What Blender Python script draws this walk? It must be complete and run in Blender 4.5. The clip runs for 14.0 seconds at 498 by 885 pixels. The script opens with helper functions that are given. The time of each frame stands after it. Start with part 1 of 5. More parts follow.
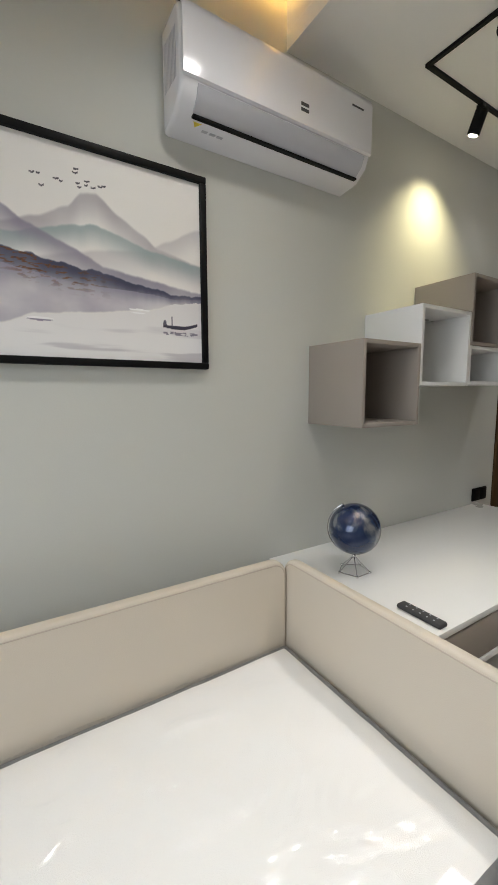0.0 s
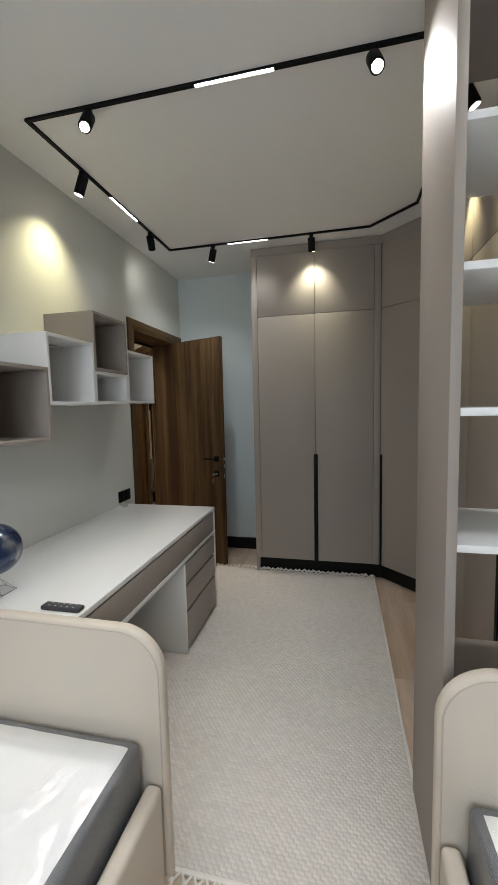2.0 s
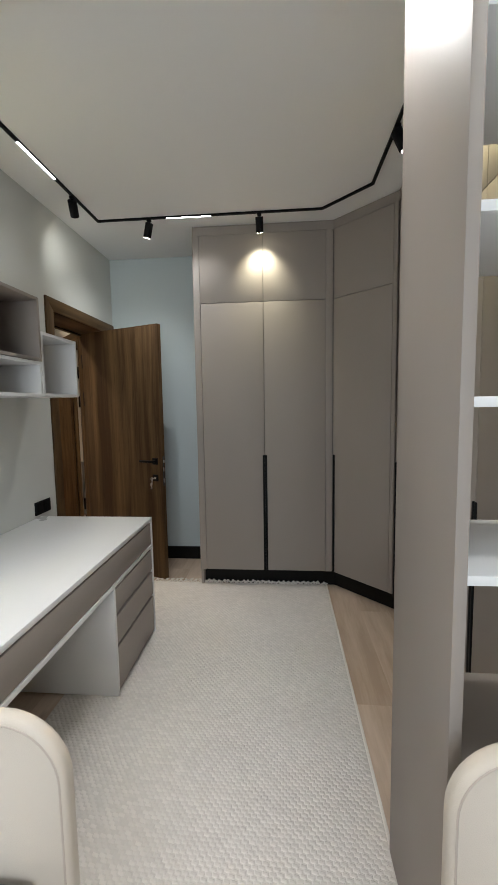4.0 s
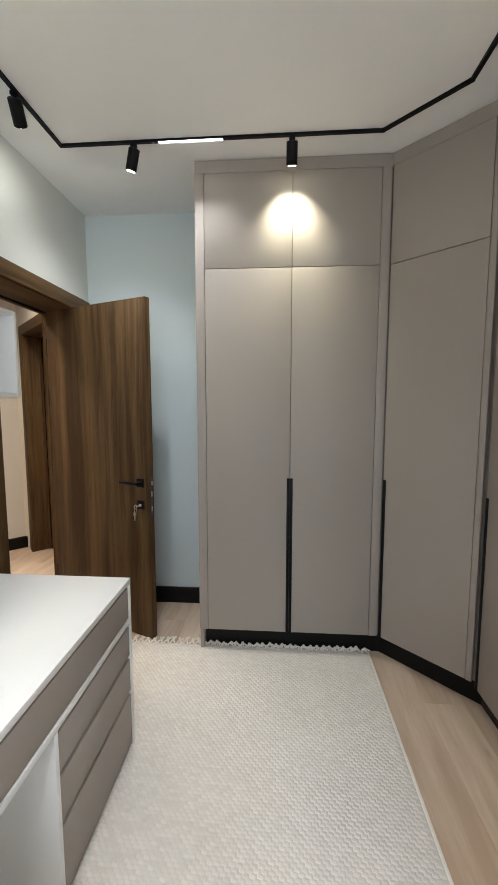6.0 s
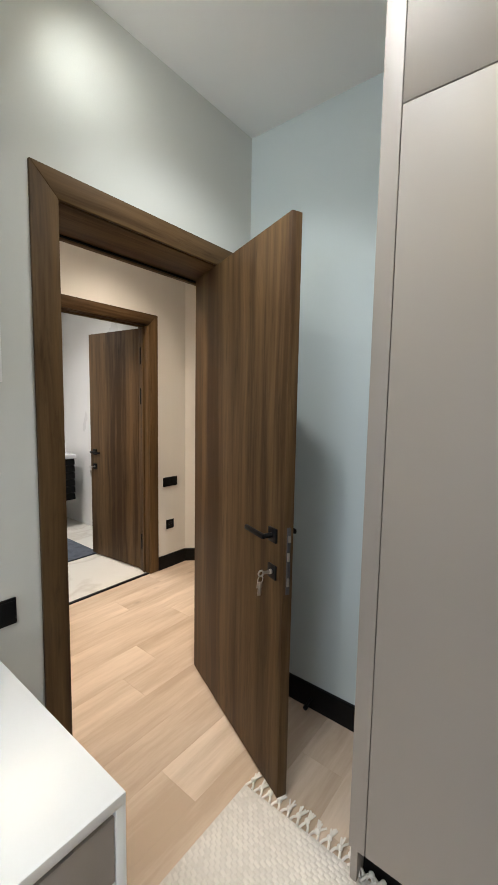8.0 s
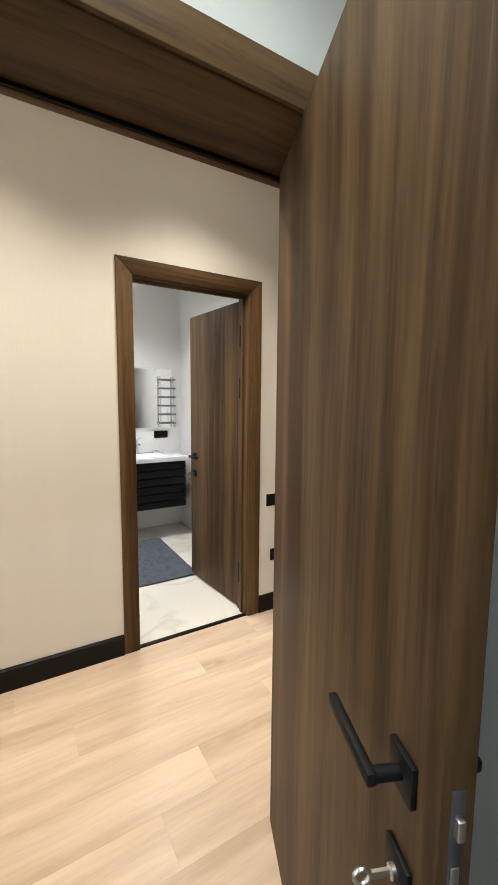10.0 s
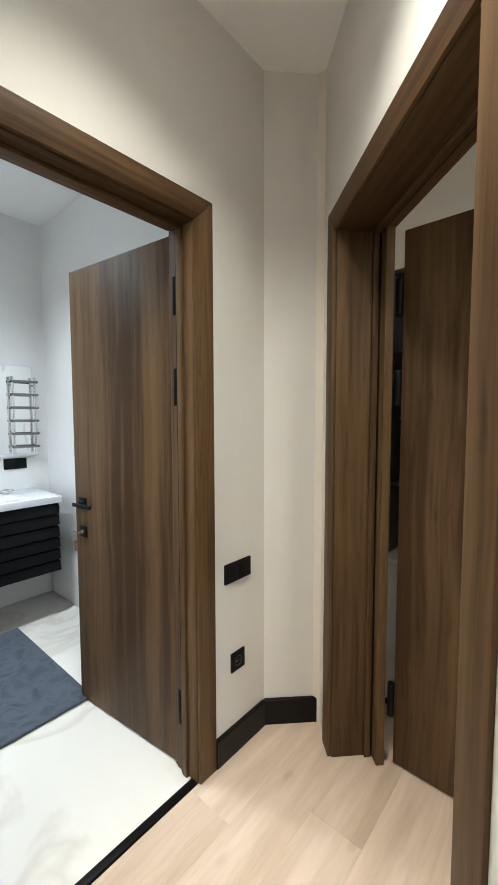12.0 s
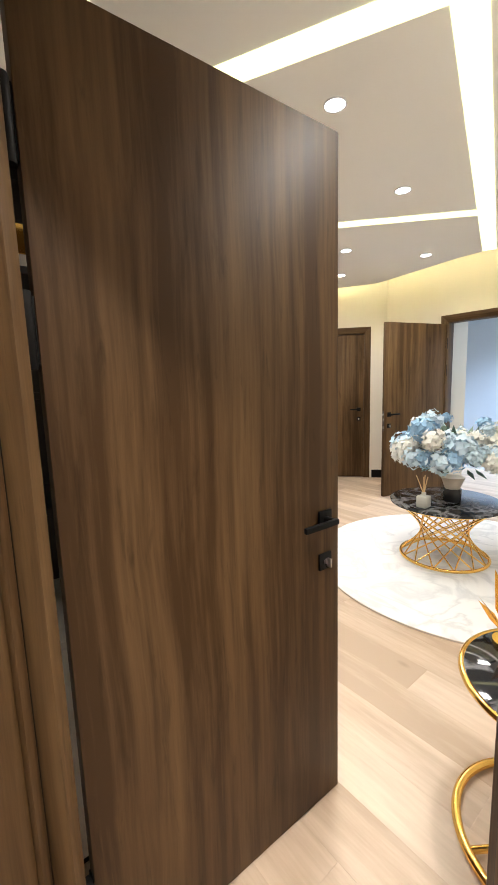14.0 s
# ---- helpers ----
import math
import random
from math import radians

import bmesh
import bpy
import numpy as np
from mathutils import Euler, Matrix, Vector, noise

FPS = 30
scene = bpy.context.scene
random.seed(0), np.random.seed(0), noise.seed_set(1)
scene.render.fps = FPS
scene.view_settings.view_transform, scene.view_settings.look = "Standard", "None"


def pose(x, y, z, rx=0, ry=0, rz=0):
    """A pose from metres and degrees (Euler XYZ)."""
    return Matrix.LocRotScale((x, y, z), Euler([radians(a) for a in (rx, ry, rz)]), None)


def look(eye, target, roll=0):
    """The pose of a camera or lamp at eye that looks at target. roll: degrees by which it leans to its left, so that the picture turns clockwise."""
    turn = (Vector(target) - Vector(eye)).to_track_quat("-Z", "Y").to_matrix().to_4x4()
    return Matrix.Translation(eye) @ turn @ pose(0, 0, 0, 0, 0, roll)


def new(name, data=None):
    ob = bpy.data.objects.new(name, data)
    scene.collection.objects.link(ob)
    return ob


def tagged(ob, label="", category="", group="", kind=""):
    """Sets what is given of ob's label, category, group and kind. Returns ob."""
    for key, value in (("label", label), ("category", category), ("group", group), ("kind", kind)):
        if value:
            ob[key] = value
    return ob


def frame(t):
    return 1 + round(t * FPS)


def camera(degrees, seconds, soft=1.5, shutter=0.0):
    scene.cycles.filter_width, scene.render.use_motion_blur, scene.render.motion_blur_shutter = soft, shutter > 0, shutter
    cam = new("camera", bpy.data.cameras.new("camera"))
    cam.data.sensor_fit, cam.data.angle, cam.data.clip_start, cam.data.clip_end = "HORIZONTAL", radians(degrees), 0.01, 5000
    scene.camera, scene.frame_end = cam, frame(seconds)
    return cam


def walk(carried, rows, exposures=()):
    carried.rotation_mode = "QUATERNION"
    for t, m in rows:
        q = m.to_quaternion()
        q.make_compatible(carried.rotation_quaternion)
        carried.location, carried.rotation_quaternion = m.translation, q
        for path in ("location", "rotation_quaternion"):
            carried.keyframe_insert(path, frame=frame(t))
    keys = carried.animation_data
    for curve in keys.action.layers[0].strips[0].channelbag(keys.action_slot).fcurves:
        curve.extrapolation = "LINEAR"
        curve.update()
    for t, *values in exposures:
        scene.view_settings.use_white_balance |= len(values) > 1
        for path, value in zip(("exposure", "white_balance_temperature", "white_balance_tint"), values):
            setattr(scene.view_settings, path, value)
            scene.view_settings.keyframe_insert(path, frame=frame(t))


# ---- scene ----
# ---------------- camera and walk ----------------
cam = camera(64.1, 14.0, soft=1.6)
PATH = [
    (0.0, (0.372, 0.495, 1.443), (1.423, 2.18, 1.202), -0.3),
    (0.5, (0.273, 0.401, 1.437), (1.742, 1.742, 1.232), -0.3),
    (1.0, (0.228, 0.328, 1.431), (1.967, 1.299, 1.245), -0.7),
    (1.5, (0.25, 0.284, 1.436), (2.13, 0.943, 1.261), -1.1),
    (2.0, (0.281, 0.244, 1.447), (2.222, 0.693, 1.268), -1.3),
    (2.5, (0.289, 0.232, 1.441), (2.254, 0.56, 1.26), -1.6),
    (3.0, (0.305, 0.226, 1.443), (2.28, 0.478, 1.261), -1.7),
    (3.5, (0.425, 0.254, 1.417), (2.408, 0.445, 1.236), -1.5),
    (6.0, (1.383, 0.516, 1.468), (3.368, 0.657, 1.266), -0.0),
    (6.5, (1.676, 0.51, 1.418), (3.647, 0.799, 1.232), 0.1),
    (7.0, (1.992, 0.506, 1.439), (3.902, 1.067, 1.248), 0.2),
    (7.5, (2.295, 0.498, 1.45), (4.044, 1.45, 1.263), 0.9),
    (8.0, (2.543, 0.545, 1.445), (4.103, 1.784, 1.256), 1.0),
    (8.5, (2.792, 0.634, 1.459), (4.078, 2.151, 1.252), 0.9),
    (9.0, (3.009, 0.744, 1.432), (4.025, 2.452, 1.204), 0.6),
    (11.5, (3.548, 1.825, 1.413), (4.677, 3.468, 1.257), 0.3),
    (12.0, (3.633, 2.147, 1.395), (5.147, 3.447, 1.26), -0.1),
    (12.5, (3.757, 2.396, 1.381), (5.575, 3.217, 1.242), -1.4),
    (13.0, (3.949, 2.593, 1.397), (5.929, 2.804, 1.208), -2.0),
    (13.5, (4.168, 2.849, 1.412), (6.03, 2.17, 1.147), -1.8),
    (13.8, (4.285, 2.871, 1.397), (5.97, 1.83, 1.12), -1.9),
    (14.0, (4.354, 2.86, 1.391), (5.9, 1.623, 1.107), -1.8),
]
EXPOSURE = [(0.0, -1.08, 6400, 9), (0.5, -1.18, 6300, 9), (1.0, -1.24, 6200, 9), (2.0, -1.10, 6100, 9), (3.5, -0.92, 6050, 9), (6.0, -0.20, 6000, 9), (6.5, -0.12, 6000, 9),
            (8.0, -0.05, 6000, 8), (9.0, 0.14, 6150, 7), (11.5, 0.20, 5100, 0), (12.0, 0.28, 5150, 0), (12.5, 0.50, 5200, 0), (13.0, 0.92, 5250, 1), (13.5, 0.92, 5450, 5), (14.0, 0.86, 5600, 7)]
walk(cam, [(t, look(e, g, r)) for t, e, g, r in PATH], EXPOSURE)

# ---------------- world: an indoor place at night, all light comes from lamps ----------------
world = bpy.data.worlds.new("world")
scene.world = world
world.use_nodes = True
world.node_tree.nodes["Background"].inputs[0].default_value = (0.02, 0.025, 0.04, 1)
world.node_tree.nodes["Background"].inputs[1].default_value = 0.3

# strengths of the lamps
LED_COOL = (1.0, 0.97, 0.93)
LED_WARM = (1.0, 0.56, 0.13)
SPOT_WARM = (1.0, 0.87, 0.50)
HALL_WARM = (1.0, 0.795, 0.585)
P_LINEAR, P_SPOT, P_COVE, P_HALL, P_BATH, P_SLOT, P_LIVCOVE, P_WINDOW, P_TRAY = 5.0, 34.0, 110.0, 54.0, 62.0, 1.2, 24.0, 36.0, 84.0


# ---------------- materials ----------------
def nodes_of(name):
    m = bpy.data.materials.new(name)
    m.use_nodes = True
    return m, m.node_tree.nodes, m.node_tree.links, m.node_tree.nodes["Principled BSDF"]


def add(nodes, kind, **values):
    n = nodes.new(kind)
    for k, v in values.items():
        n.inputs[k].default_value = v
    return n


def mat(name, color, rough=0.5, metal=0.0, vary=0.08, scale=3.0, fine=60.0, bump=0.0, coat=0.0, specular=0.5, stretch=(1, 1, 1)):
    """Plain surface: broad blotches and fine grain in colour and gloss, with a fine relief."""
    m, nodes, links, b = nodes_of(name)
    tc = nodes.new("ShaderNodeTexCoord")
    mp = add(nodes, "ShaderNodeMapping", Scale=stretch)
    links.new(tc.outputs["Object"], mp.inputs["Vector"])
    n1 = add(nodes, "ShaderNodeTexNoise", Scale=scale, Detail=4.0)
    n2 = add(nodes, "ShaderNodeTexNoise", Scale=fine, Detail=3.0)
    links.new(mp.outputs[0], n1.inputs["Vector"])
    links.new(mp.outputs[0], n2.inputs["Vector"])
    mx = nodes.new("ShaderNodeMix")
    mx.data_type = "RGBA"
    mx.inputs[6].default_value = (*[c * (1 - vary) for c in color], 1)
    mx.inputs[7].default_value = (*[min(1, c * (1 + vary)) for c in color], 1)
    av = nodes.new("ShaderNodeMath")
    av.operation = "MULTIPLY_ADD"
    av.inputs[1].default_value = 0.4
    links.new(n2.outputs["Fac"], av.inputs[0])
    half = nodes.new("ShaderNodeMath")
    half.operation = "MULTIPLY"
    half.inputs[1].default_value = 0.6
    links.new(n1.outputs["Fac"], half.inputs[0])
    links.new(half.outputs[0], av.inputs[2])
    links.new(av.outputs[0], mx.inputs[0])
    links.new(mx.outputs[2], b.inputs["Base Color"])
    rr = nodes.new("ShaderNodeMapRange")
    rr.inputs["To Min"].default_value = max(0.02, rough - 0.07)
    rr.inputs["To Max"].default_value = min(1, rough + 0.07)
    links.new(n1.outputs["Fac"], rr.inputs["Value"])
    links.new(rr.outputs[0], b.inputs["Roughness"])
    b.inputs["Metallic"].default_value = metal
    b.inputs["Coat Weight"].default_value = coat
    b.inputs["Coat Roughness"].default_value = 0.1
    b.inputs["Specular IOR Level"].default_value = specular
    if bump:
        bp = add(nodes, "ShaderNodeBump", Strength=bump, Distance=0.002)
        links.new(n2.outputs["Fac"], bp.inputs["Height"])
        links.new(bp.outputs[0], b.inputs["Normal"])
    return m


def wood(name, dark, light, along, rough=0.5, across=38.0, per_object=0.0, run=0.035, knots=0.0):
    """Straight-grained veneer or board: streaks along one axis, with broad tone bands and pores."""
    m, nodes, links, b = nodes_of(name)
    tc = nodes.new("ShaderNodeTexCoord")
    scale = [1.0, 1.0, 1.0]
    scale[along] = run
    shift = nodes.new("ShaderNodeVectorMath")
    shift.operation = "ADD"
    info = nodes.new("ShaderNodeObjectInfo")
    mul = nodes.new("ShaderNodeMath")
    mul.operation = "MULTIPLY"
    mul.inputs[1].default_value = 37.0
    links.new(info.outputs["Random"], mul.inputs[0])
    links.new(tc.outputs["Object"], shift.inputs[0])
    links.new(mul.outputs[0], shift.inputs[1])
    warp = add(nodes, "ShaderNodeTexNoise", Scale=1.3, Detail=2.0)
    links.new(shift.outputs[0], warp.inputs["Vector"])
    wv = nodes.new("ShaderNodeVectorMath")
    wv.operation = "MULTIPLY_ADD"
    wv.inputs[1].default_value = (0.05, 0.05, 0.05)
    links.new(warp.outputs["Color"], wv.inputs[0])
    links.new(shift.outputs[0], wv.inputs[2])
    mp = add(nodes, "ShaderNodeMapping", Scale=scale)
    links.new(wv.outputs[0], mp.inputs["Vector"])
    broad = add(nodes, "ShaderNodeTexNoise", Scale=across * (0.25 if knots else 0.42), Detail=3.0)
    fine = add(nodes, "ShaderNodeTexNoise", Scale=across * 4, Detail=5.0, Roughness=0.7)
    mid = add(nodes, "ShaderNodeTexNoise", Scale=across * (1.0 if knots else 1.5), Detail=4.0, Roughness=0.6)
    for n in (broad, fine, mid):
        links.new(mp.outputs[0], n.inputs["Vector"])
    s1 = nodes.new("ShaderNodeMath")
    s1.operation = "MULTIPLY_ADD"
    s1.inputs[1].default_value = 1.15 if knots else 0.95
    links.new(broad.outputs["Fac"], s1.inputs[0])
    s2 = nodes.new("ShaderNodeMath")
    s2.operation = "MULTIPLY_ADD"
    s2.inputs[1].default_value = 0.42 if knots else 0.62
    links.new(mid.outputs["Fac"], s2.inputs[0])
    s3 = nodes.new("ShaderNodeMath")
    s3.operation = "MULTIPLY"
    s3.inputs[1].default_value = 0.22 if knots else 0.34
    links.new(fine.outputs["Fac"], s3.inputs[0])
    links.new(s3.outputs[0], s2.inputs[2])
    links.new(s2.outputs[0], s1.inputs[2])
    rnd = nodes.new("ShaderNodeMath")
    rnd.operation = "MULTIPLY_ADD"
    rnd.inputs[1].default_value = per_object
    links.new(info.outputs["Random"], rnd.inputs[0])
    links.new(s1.outputs[0], rnd.inputs[2])
    ramp = nodes.new("ShaderNodeValToRGB")
    ramp.color_ramp.elements[0].position = 0.72
    ramp.color_ramp.elements[0].color = (*dark, 1)
    ramp.color_ramp.elements[1].position = 1.22 if per_object == 0 else 1.0
    ramp.color_ramp.elements[1].position = min(1.0, ramp.color_ramp.elements[1].position)
    ramp.color_ramp.elements[1].color = (*light, 1)
    if not knots:
        red = ramp.color_ramp.elements.new(0.86)
        red.color = (*[(p + q) / 2 for p, q in zip(dark, light)], 1)
    mr = nodes.new("ShaderNodeMapRange")
    mr.inputs["From Min"].default_value = 0.55 if knots else 0.62
    mr.inputs["From Max"].default_value = 1.4 + per_object if knots else 1.33
    mr.inputs["To Min"].default_value = 0.6
    mr.inputs["To Max"].default_value = 1.1
    links.new(rnd.outputs[0], mr.inputs["Value"])
    links.new(mr.outputs[0], ramp.inputs[0])
    colour = ramp.outputs[0]
    if knots:
        vor = add(nodes, "ShaderNodeTexVoronoi", Scale=5.5)
        stretched = add(nodes, "ShaderNodeMapping", Scale=[0.45 if k == along else 1.0 for k in range(3)])
        links.new(wv.outputs[0], stretched.inputs["Vector"])
        links.new(stretched.outputs[0], vor.inputs["Vector"])
        eye = nodes.new("ShaderNodeMapRange")
        eye.inputs["From Min"].default_value = 0.02
        eye.inputs["From Max"].default_value = 0.11
        eye.inputs["To Min"].default_value = 1.0 - knots
        eye.inputs["To Max"].default_value = 1.0
        links.new(vor.outputs["Distance"], eye.inputs["Value"])
        dim = nodes.new("ShaderNodeVectorMath")
        dim.operation = "SCALE"
        links.new(colour, dim.inputs[0])
        links.new(eye.outputs[0], dim.inputs["Scale"])
        colour = dim.outputs[0]
    else:
        flat_grain = add(nodes, "ShaderNodeMapping", Scale=[0.10 if k == along else 1.0 for k in range(3)])
        links.new(wv.outputs[0], flat_grain.inputs["Vector"])
        fleck = add(nodes, "ShaderNodeTexNoise", Scale=46.0, Detail=4.0, Roughness=0.62, Distortion=0.5)
        links.new(flat_grain.outputs[0], fleck.inputs["Vector"])
        pore = nodes.new("ShaderNodeMapRange")
        pore.inputs["From Min"].default_value = 0.57
        pore.inputs["From Max"].default_value = 0.72
        pore.inputs["To Min"].default_value = 1.0
        pore.inputs["To Max"].default_value = 0.66
        links.new(fleck.outputs["Fac"], pore.inputs["Value"])
        dim = nodes.new("ShaderNodeVectorMath")
        dim.operation = "SCALE"
        links.new(colour, dim.inputs[0])
        links.new(pore.outputs[0], dim.inputs["Scale"])
        colour = dim.outputs[0]
    links.new(colour, b.inputs["Base Color"])
    b.inputs["Roughness"].default_value = rough
    b.inputs["Specular IOR Level"].default_value = 0.35 if knots else 0.16
    bp = add(nodes, "ShaderNodeBump", Strength=0.12, Distance=0.001)
    links.new(fine.outputs["Fac"], bp.inputs["Height"])
    links.new(bp.outputs[0], b.inputs["Normal"])
    return m


def glow(name, color, strength):
    m, nodes, links, b = nodes_of(name)
    b.inputs["Base Color"].default_value = (*color, 1)
    b.inputs["Emission Color"].default_value = (*color, 1)
    b.inputs["Emission Strength"].default_value = strength
    return m


def marble(name, base, vein, scale, rough, amount=0.5, width=0.06):
    m, nodes, links, b = nodes_of(name)
    tc = nodes.new("ShaderNodeTexCoord")
    n1 = add(nodes, "ShaderNodeTexNoise", Scale=scale, Detail=8.0, Distortion=1.2)
    links.new(tc.outputs["Object"], n1.inputs["Vector"])
    ramp = nodes.new("ShaderNodeValToRGB")
    e = ramp.color_ramp.elements
    e[0].position, e[0].color = 0.5 - width, (*base, 1)
    e[1].position, e[1].color = 0.5 + width, (*base, 1)
    mid = e.new(0.5)
    mid.color = (*[a + (c - a) * amount for a, c in zip(base, vein)], 1)
    links.new(n1.outputs["Fac"], ramp.inputs[0])
    links.new(ramp.outputs[0], b.inputs["Base Color"])
    b.inputs["Roughness"].default_value = rough
    return m


def yarn(name, color, rough):
    """Thick cotton yarn: each loop a little different, with fine fibres."""
    m, nodes, links, b = nodes_of(name)
    tc = nodes.new("ShaderNodeTexCoord")
    geo = nodes.new("ShaderNodeNewGeometry")
    big = add(nodes, "ShaderNodeTexNoise", Scale=2.2, Detail=3.0)
    fibre = add(nodes, "ShaderNodeTexNoise", Scale=420.0, Detail=2.0)
    links.new(tc.outputs["Object"], big.inputs["Vector"])
    links.new(tc.outputs["Object"], fibre.inputs["Vector"])
    s = nodes.new("ShaderNodeMath")
    s.operation = "MULTIPLY_ADD"
    s.inputs[1].default_value = 0.5
    links.new(geo.outputs["Random Per Island"], s.inputs[0])
    links.new(big.outputs["Fac"], s.inputs[2])
    mr = nodes.new("ShaderNodeMapRange")
    mr.inputs["From Min"].default_value = 0.3
    mr.inputs["From Max"].default_value = 1.2
    mr.inputs["To Min"].default_value = 0.86
    mr.inputs["To Max"].default_value = 1.08
    links.new(s.outputs[0], mr.inputs["Value"])
    mx = nodes.new("ShaderNodeVectorMath")
    mx.operation = "SCALE"
    mx.inputs[0].default_value = color
    links.new(mr.outputs[0], mx.inputs["Scale"])
    links.new(mx.outputs[0], b.inputs["Base Color"])
    b.inputs["Roughness"].default_value = rough
    b.inputs["Specular IOR Level"].default_value = 0.2
    bp = add(nodes, "ShaderNodeBump", Strength=0.4, Distance=0.001)
    links.new(fibre.outputs["Fac"], bp.inputs["Height"])
    links.new(bp.outputs[0], b.inputs["Normal"])
    return m


def sheer(name, color):
    """Clear packing film: see-through, with a mirror-like sheen that grows towards grazing view, and soft creases."""
    m, nodes, links, b = nodes_of(name)
    nodes.remove(b)
    tc = nodes.new("ShaderNodeTexCoord")
    lay = add(nodes, "ShaderNodeMapping", Rotation=(0, 0, 0.6), Scale=(1.0, 1.5, 1.0))
    links.new(tc.outputs["Object"], lay.inputs["Vector"])
    n = add(nodes, "ShaderNodeTexNoise", Scale=2.3, Detail=2.2, Roughness=0.42, Distortion=1.9)
    links.new(lay.outputs[0], n.inputs["Vector"])
    bp = add(nodes, "ShaderNodeBump", Strength=1.0, Distance=0.07)
    links.new(n.outputs["Fac"], bp.inputs["Height"])
    gl = nodes.new("ShaderNodeBsdfGlossy")
    gl.inputs["Roughness"].default_value = 0.17
    gl.inputs["Color"].default_value = (*color, 1)
    tr = nodes.new("ShaderNodeBsdfTransparent")
    fr = nodes.new("ShaderNodeFresnel")
    fr.inputs["IOR"].default_value = 1.5
    up = nodes.new("ShaderNodeMath")
    up.operation = "MULTIPLY"
    up.inputs[1].default_value = 1.5
    up.use_clamp = True
    low = nodes.new("ShaderNodeMath")
    low.operation = "MAXIMUM"
    low.inputs[1].default_value = 0.07
    cap = nodes.new("ShaderNodeMath")
    cap.operation = "MINIMUM"
    cap.inputs[1].default_value = 0.15
    mx = nodes.new("ShaderNodeMixShader")
    links.new(bp.outputs[0], gl.inputs["Normal"])
    links.new(fr.outputs[0], up.inputs[0])
    links.new(up.outputs[0], low.inputs[0])
    links.new(low.outputs[0], cap.inputs[0])
    links.new(cap.outputs[0], mx.inputs[0])
    links.new(tr.outputs[0], mx.inputs[1])
    links.new(gl.outputs[0], mx.inputs[2])
    links.new(mx.outputs[0], nodes["Material Output"].inputs[0])
    return m


M_WALL = mat("wall_paint_sage_grey", (0.585, 0.592, 0.558), 0.62, vary=0.03, scale=1.2, fine=220, bump=0.12)
# bluer copy of the sage grey: the alcove's cool light is in the colour
M_ALCOVE = mat("wall_paint_sage_cool_lit", (0.535, 0.592, 0.595), 0.62, vary=0.03, scale=1.2, fine=220, bump=0.12)
M_HALLWALL = mat("wallpaper_cream", (0.72, 0.70, 0.66), 0.65, vary=0.04, scale=14, fine=260, bump=0.15, stretch=(1, 1, 0.02))
M_CEIL = mat("ceiling_paint_white", (0.85, 0.85, 0.84), 0.75, vary=0.02, scale=1.0, fine=150, bump=0.05)
M_TRAY = mat("ceiling_paint_grey", (0.42, 0.42, 0.43), 0.7, vary=0.02)
M_LIVCEIL = mat("ceiling_paint_living", (0.84, 0.84, 0.82), 0.75, vary=0.02, fine=150)
M_LIVWALL = mat("wall_paint_ivory", (0.74, 0.69, 0.60), 0.65, vary=0.03, fine=200, bump=0.1)
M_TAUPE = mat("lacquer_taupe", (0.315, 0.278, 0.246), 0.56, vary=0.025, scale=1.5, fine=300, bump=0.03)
# the same taupe darkened for inside parts: shade put into the colour
M_TAUPE_SHADE = mat("taupe_shaded_inside", (0.21, 0.18, 0.162), 0.5, vary=0.03)
M_WHITE = mat("laminate_white", (0.80, 0.80, 0.79), 0.3, vary=0.015, scale=2, fine=250)
M_BLACK = mat("satin_black", (0.006, 0.006, 0.0065), 0.5, vary=0.2, specular=0.14)
M_BASEB = mat("skirting_black", (0.006, 0.0055, 0.0055), 0.34, vary=0.25, fine=90, specular=0.18)
M_CHROME = mat("chrome", (0.78, 0.78, 0.8), 0.12, metal=1, vary=0.05)
M_RUNG = mat("dark_chrome", (0.22, 0.22, 0.23), 0.2, metal=1, vary=0.05)
M_STEEL = mat("brushed_steel", (0.62, 0.6, 0.57), 0.28, metal=1, vary=0.08)
M_GOLD = mat("polished_gold", (0.95, 0.62, 0.16), 0.16, metal=1, vary=0.05)
M_DOOR = wood("walnut_veneer", (0.050, 0.0265, 0.0110), (0.150, 0.092, 0.041), 2, rough=0.52, across=19.0)
M_DOORX = wood("walnut_veneer_lying_x", (0.050, 0.0265, 0.0110), (0.150, 0.092, 0.041), 0, rough=0.52, across=19.0)
M_OAK = wood("oak_laminate", (0.44, 0.33, 0.235), (0.72, 0.585, 0.465), 0, rough=0.40, across=14.0, per_object=0.06, run=0.11, knots=0.24)
M_LEATHER = mat("leatherette_cream", (0.60, 0.54, 0.455), 0.46, vary=0.03, scale=2, fine=420, bump=0.25)
M_PIPING = mat("leatherette_piping", (0.50, 0.43, 0.36), 0.45, vary=0.05, fine=420, bump=0.2)
M_MATTRESS = mat("mattress_cloth_white", (0.84, 0.835, 0.825), 0.8, vary=0.03, scale=4, fine=300, bump=0.3)
M_BORDER = mat("mattress_border_grey", (0.15, 0.155, 0.165), 0.55, vary=0.25, scale=14, fine=120, bump=0.5, coat=0.5)
M_FILM = sheer("packing_film", (0.9, 0.9, 0.92))
M_RUG = yarn("rug_weft_beige", (0.61, 0.572, 0.522), 0.9)
M_LOOP = yarn("rug_loop_beige", (0.65, 0.612, 0.56), 0.9)
M_FRINGE = mat("cotton_fringe", (0.76, 0.72, 0.66), 0.9, vary=0.1, fine=500, bump=0.5)
M_PLASTIC = mat("gloss_plastic_white", (0.78, 0.78, 0.82), 0.13, vary=0.01, coat=0.3)
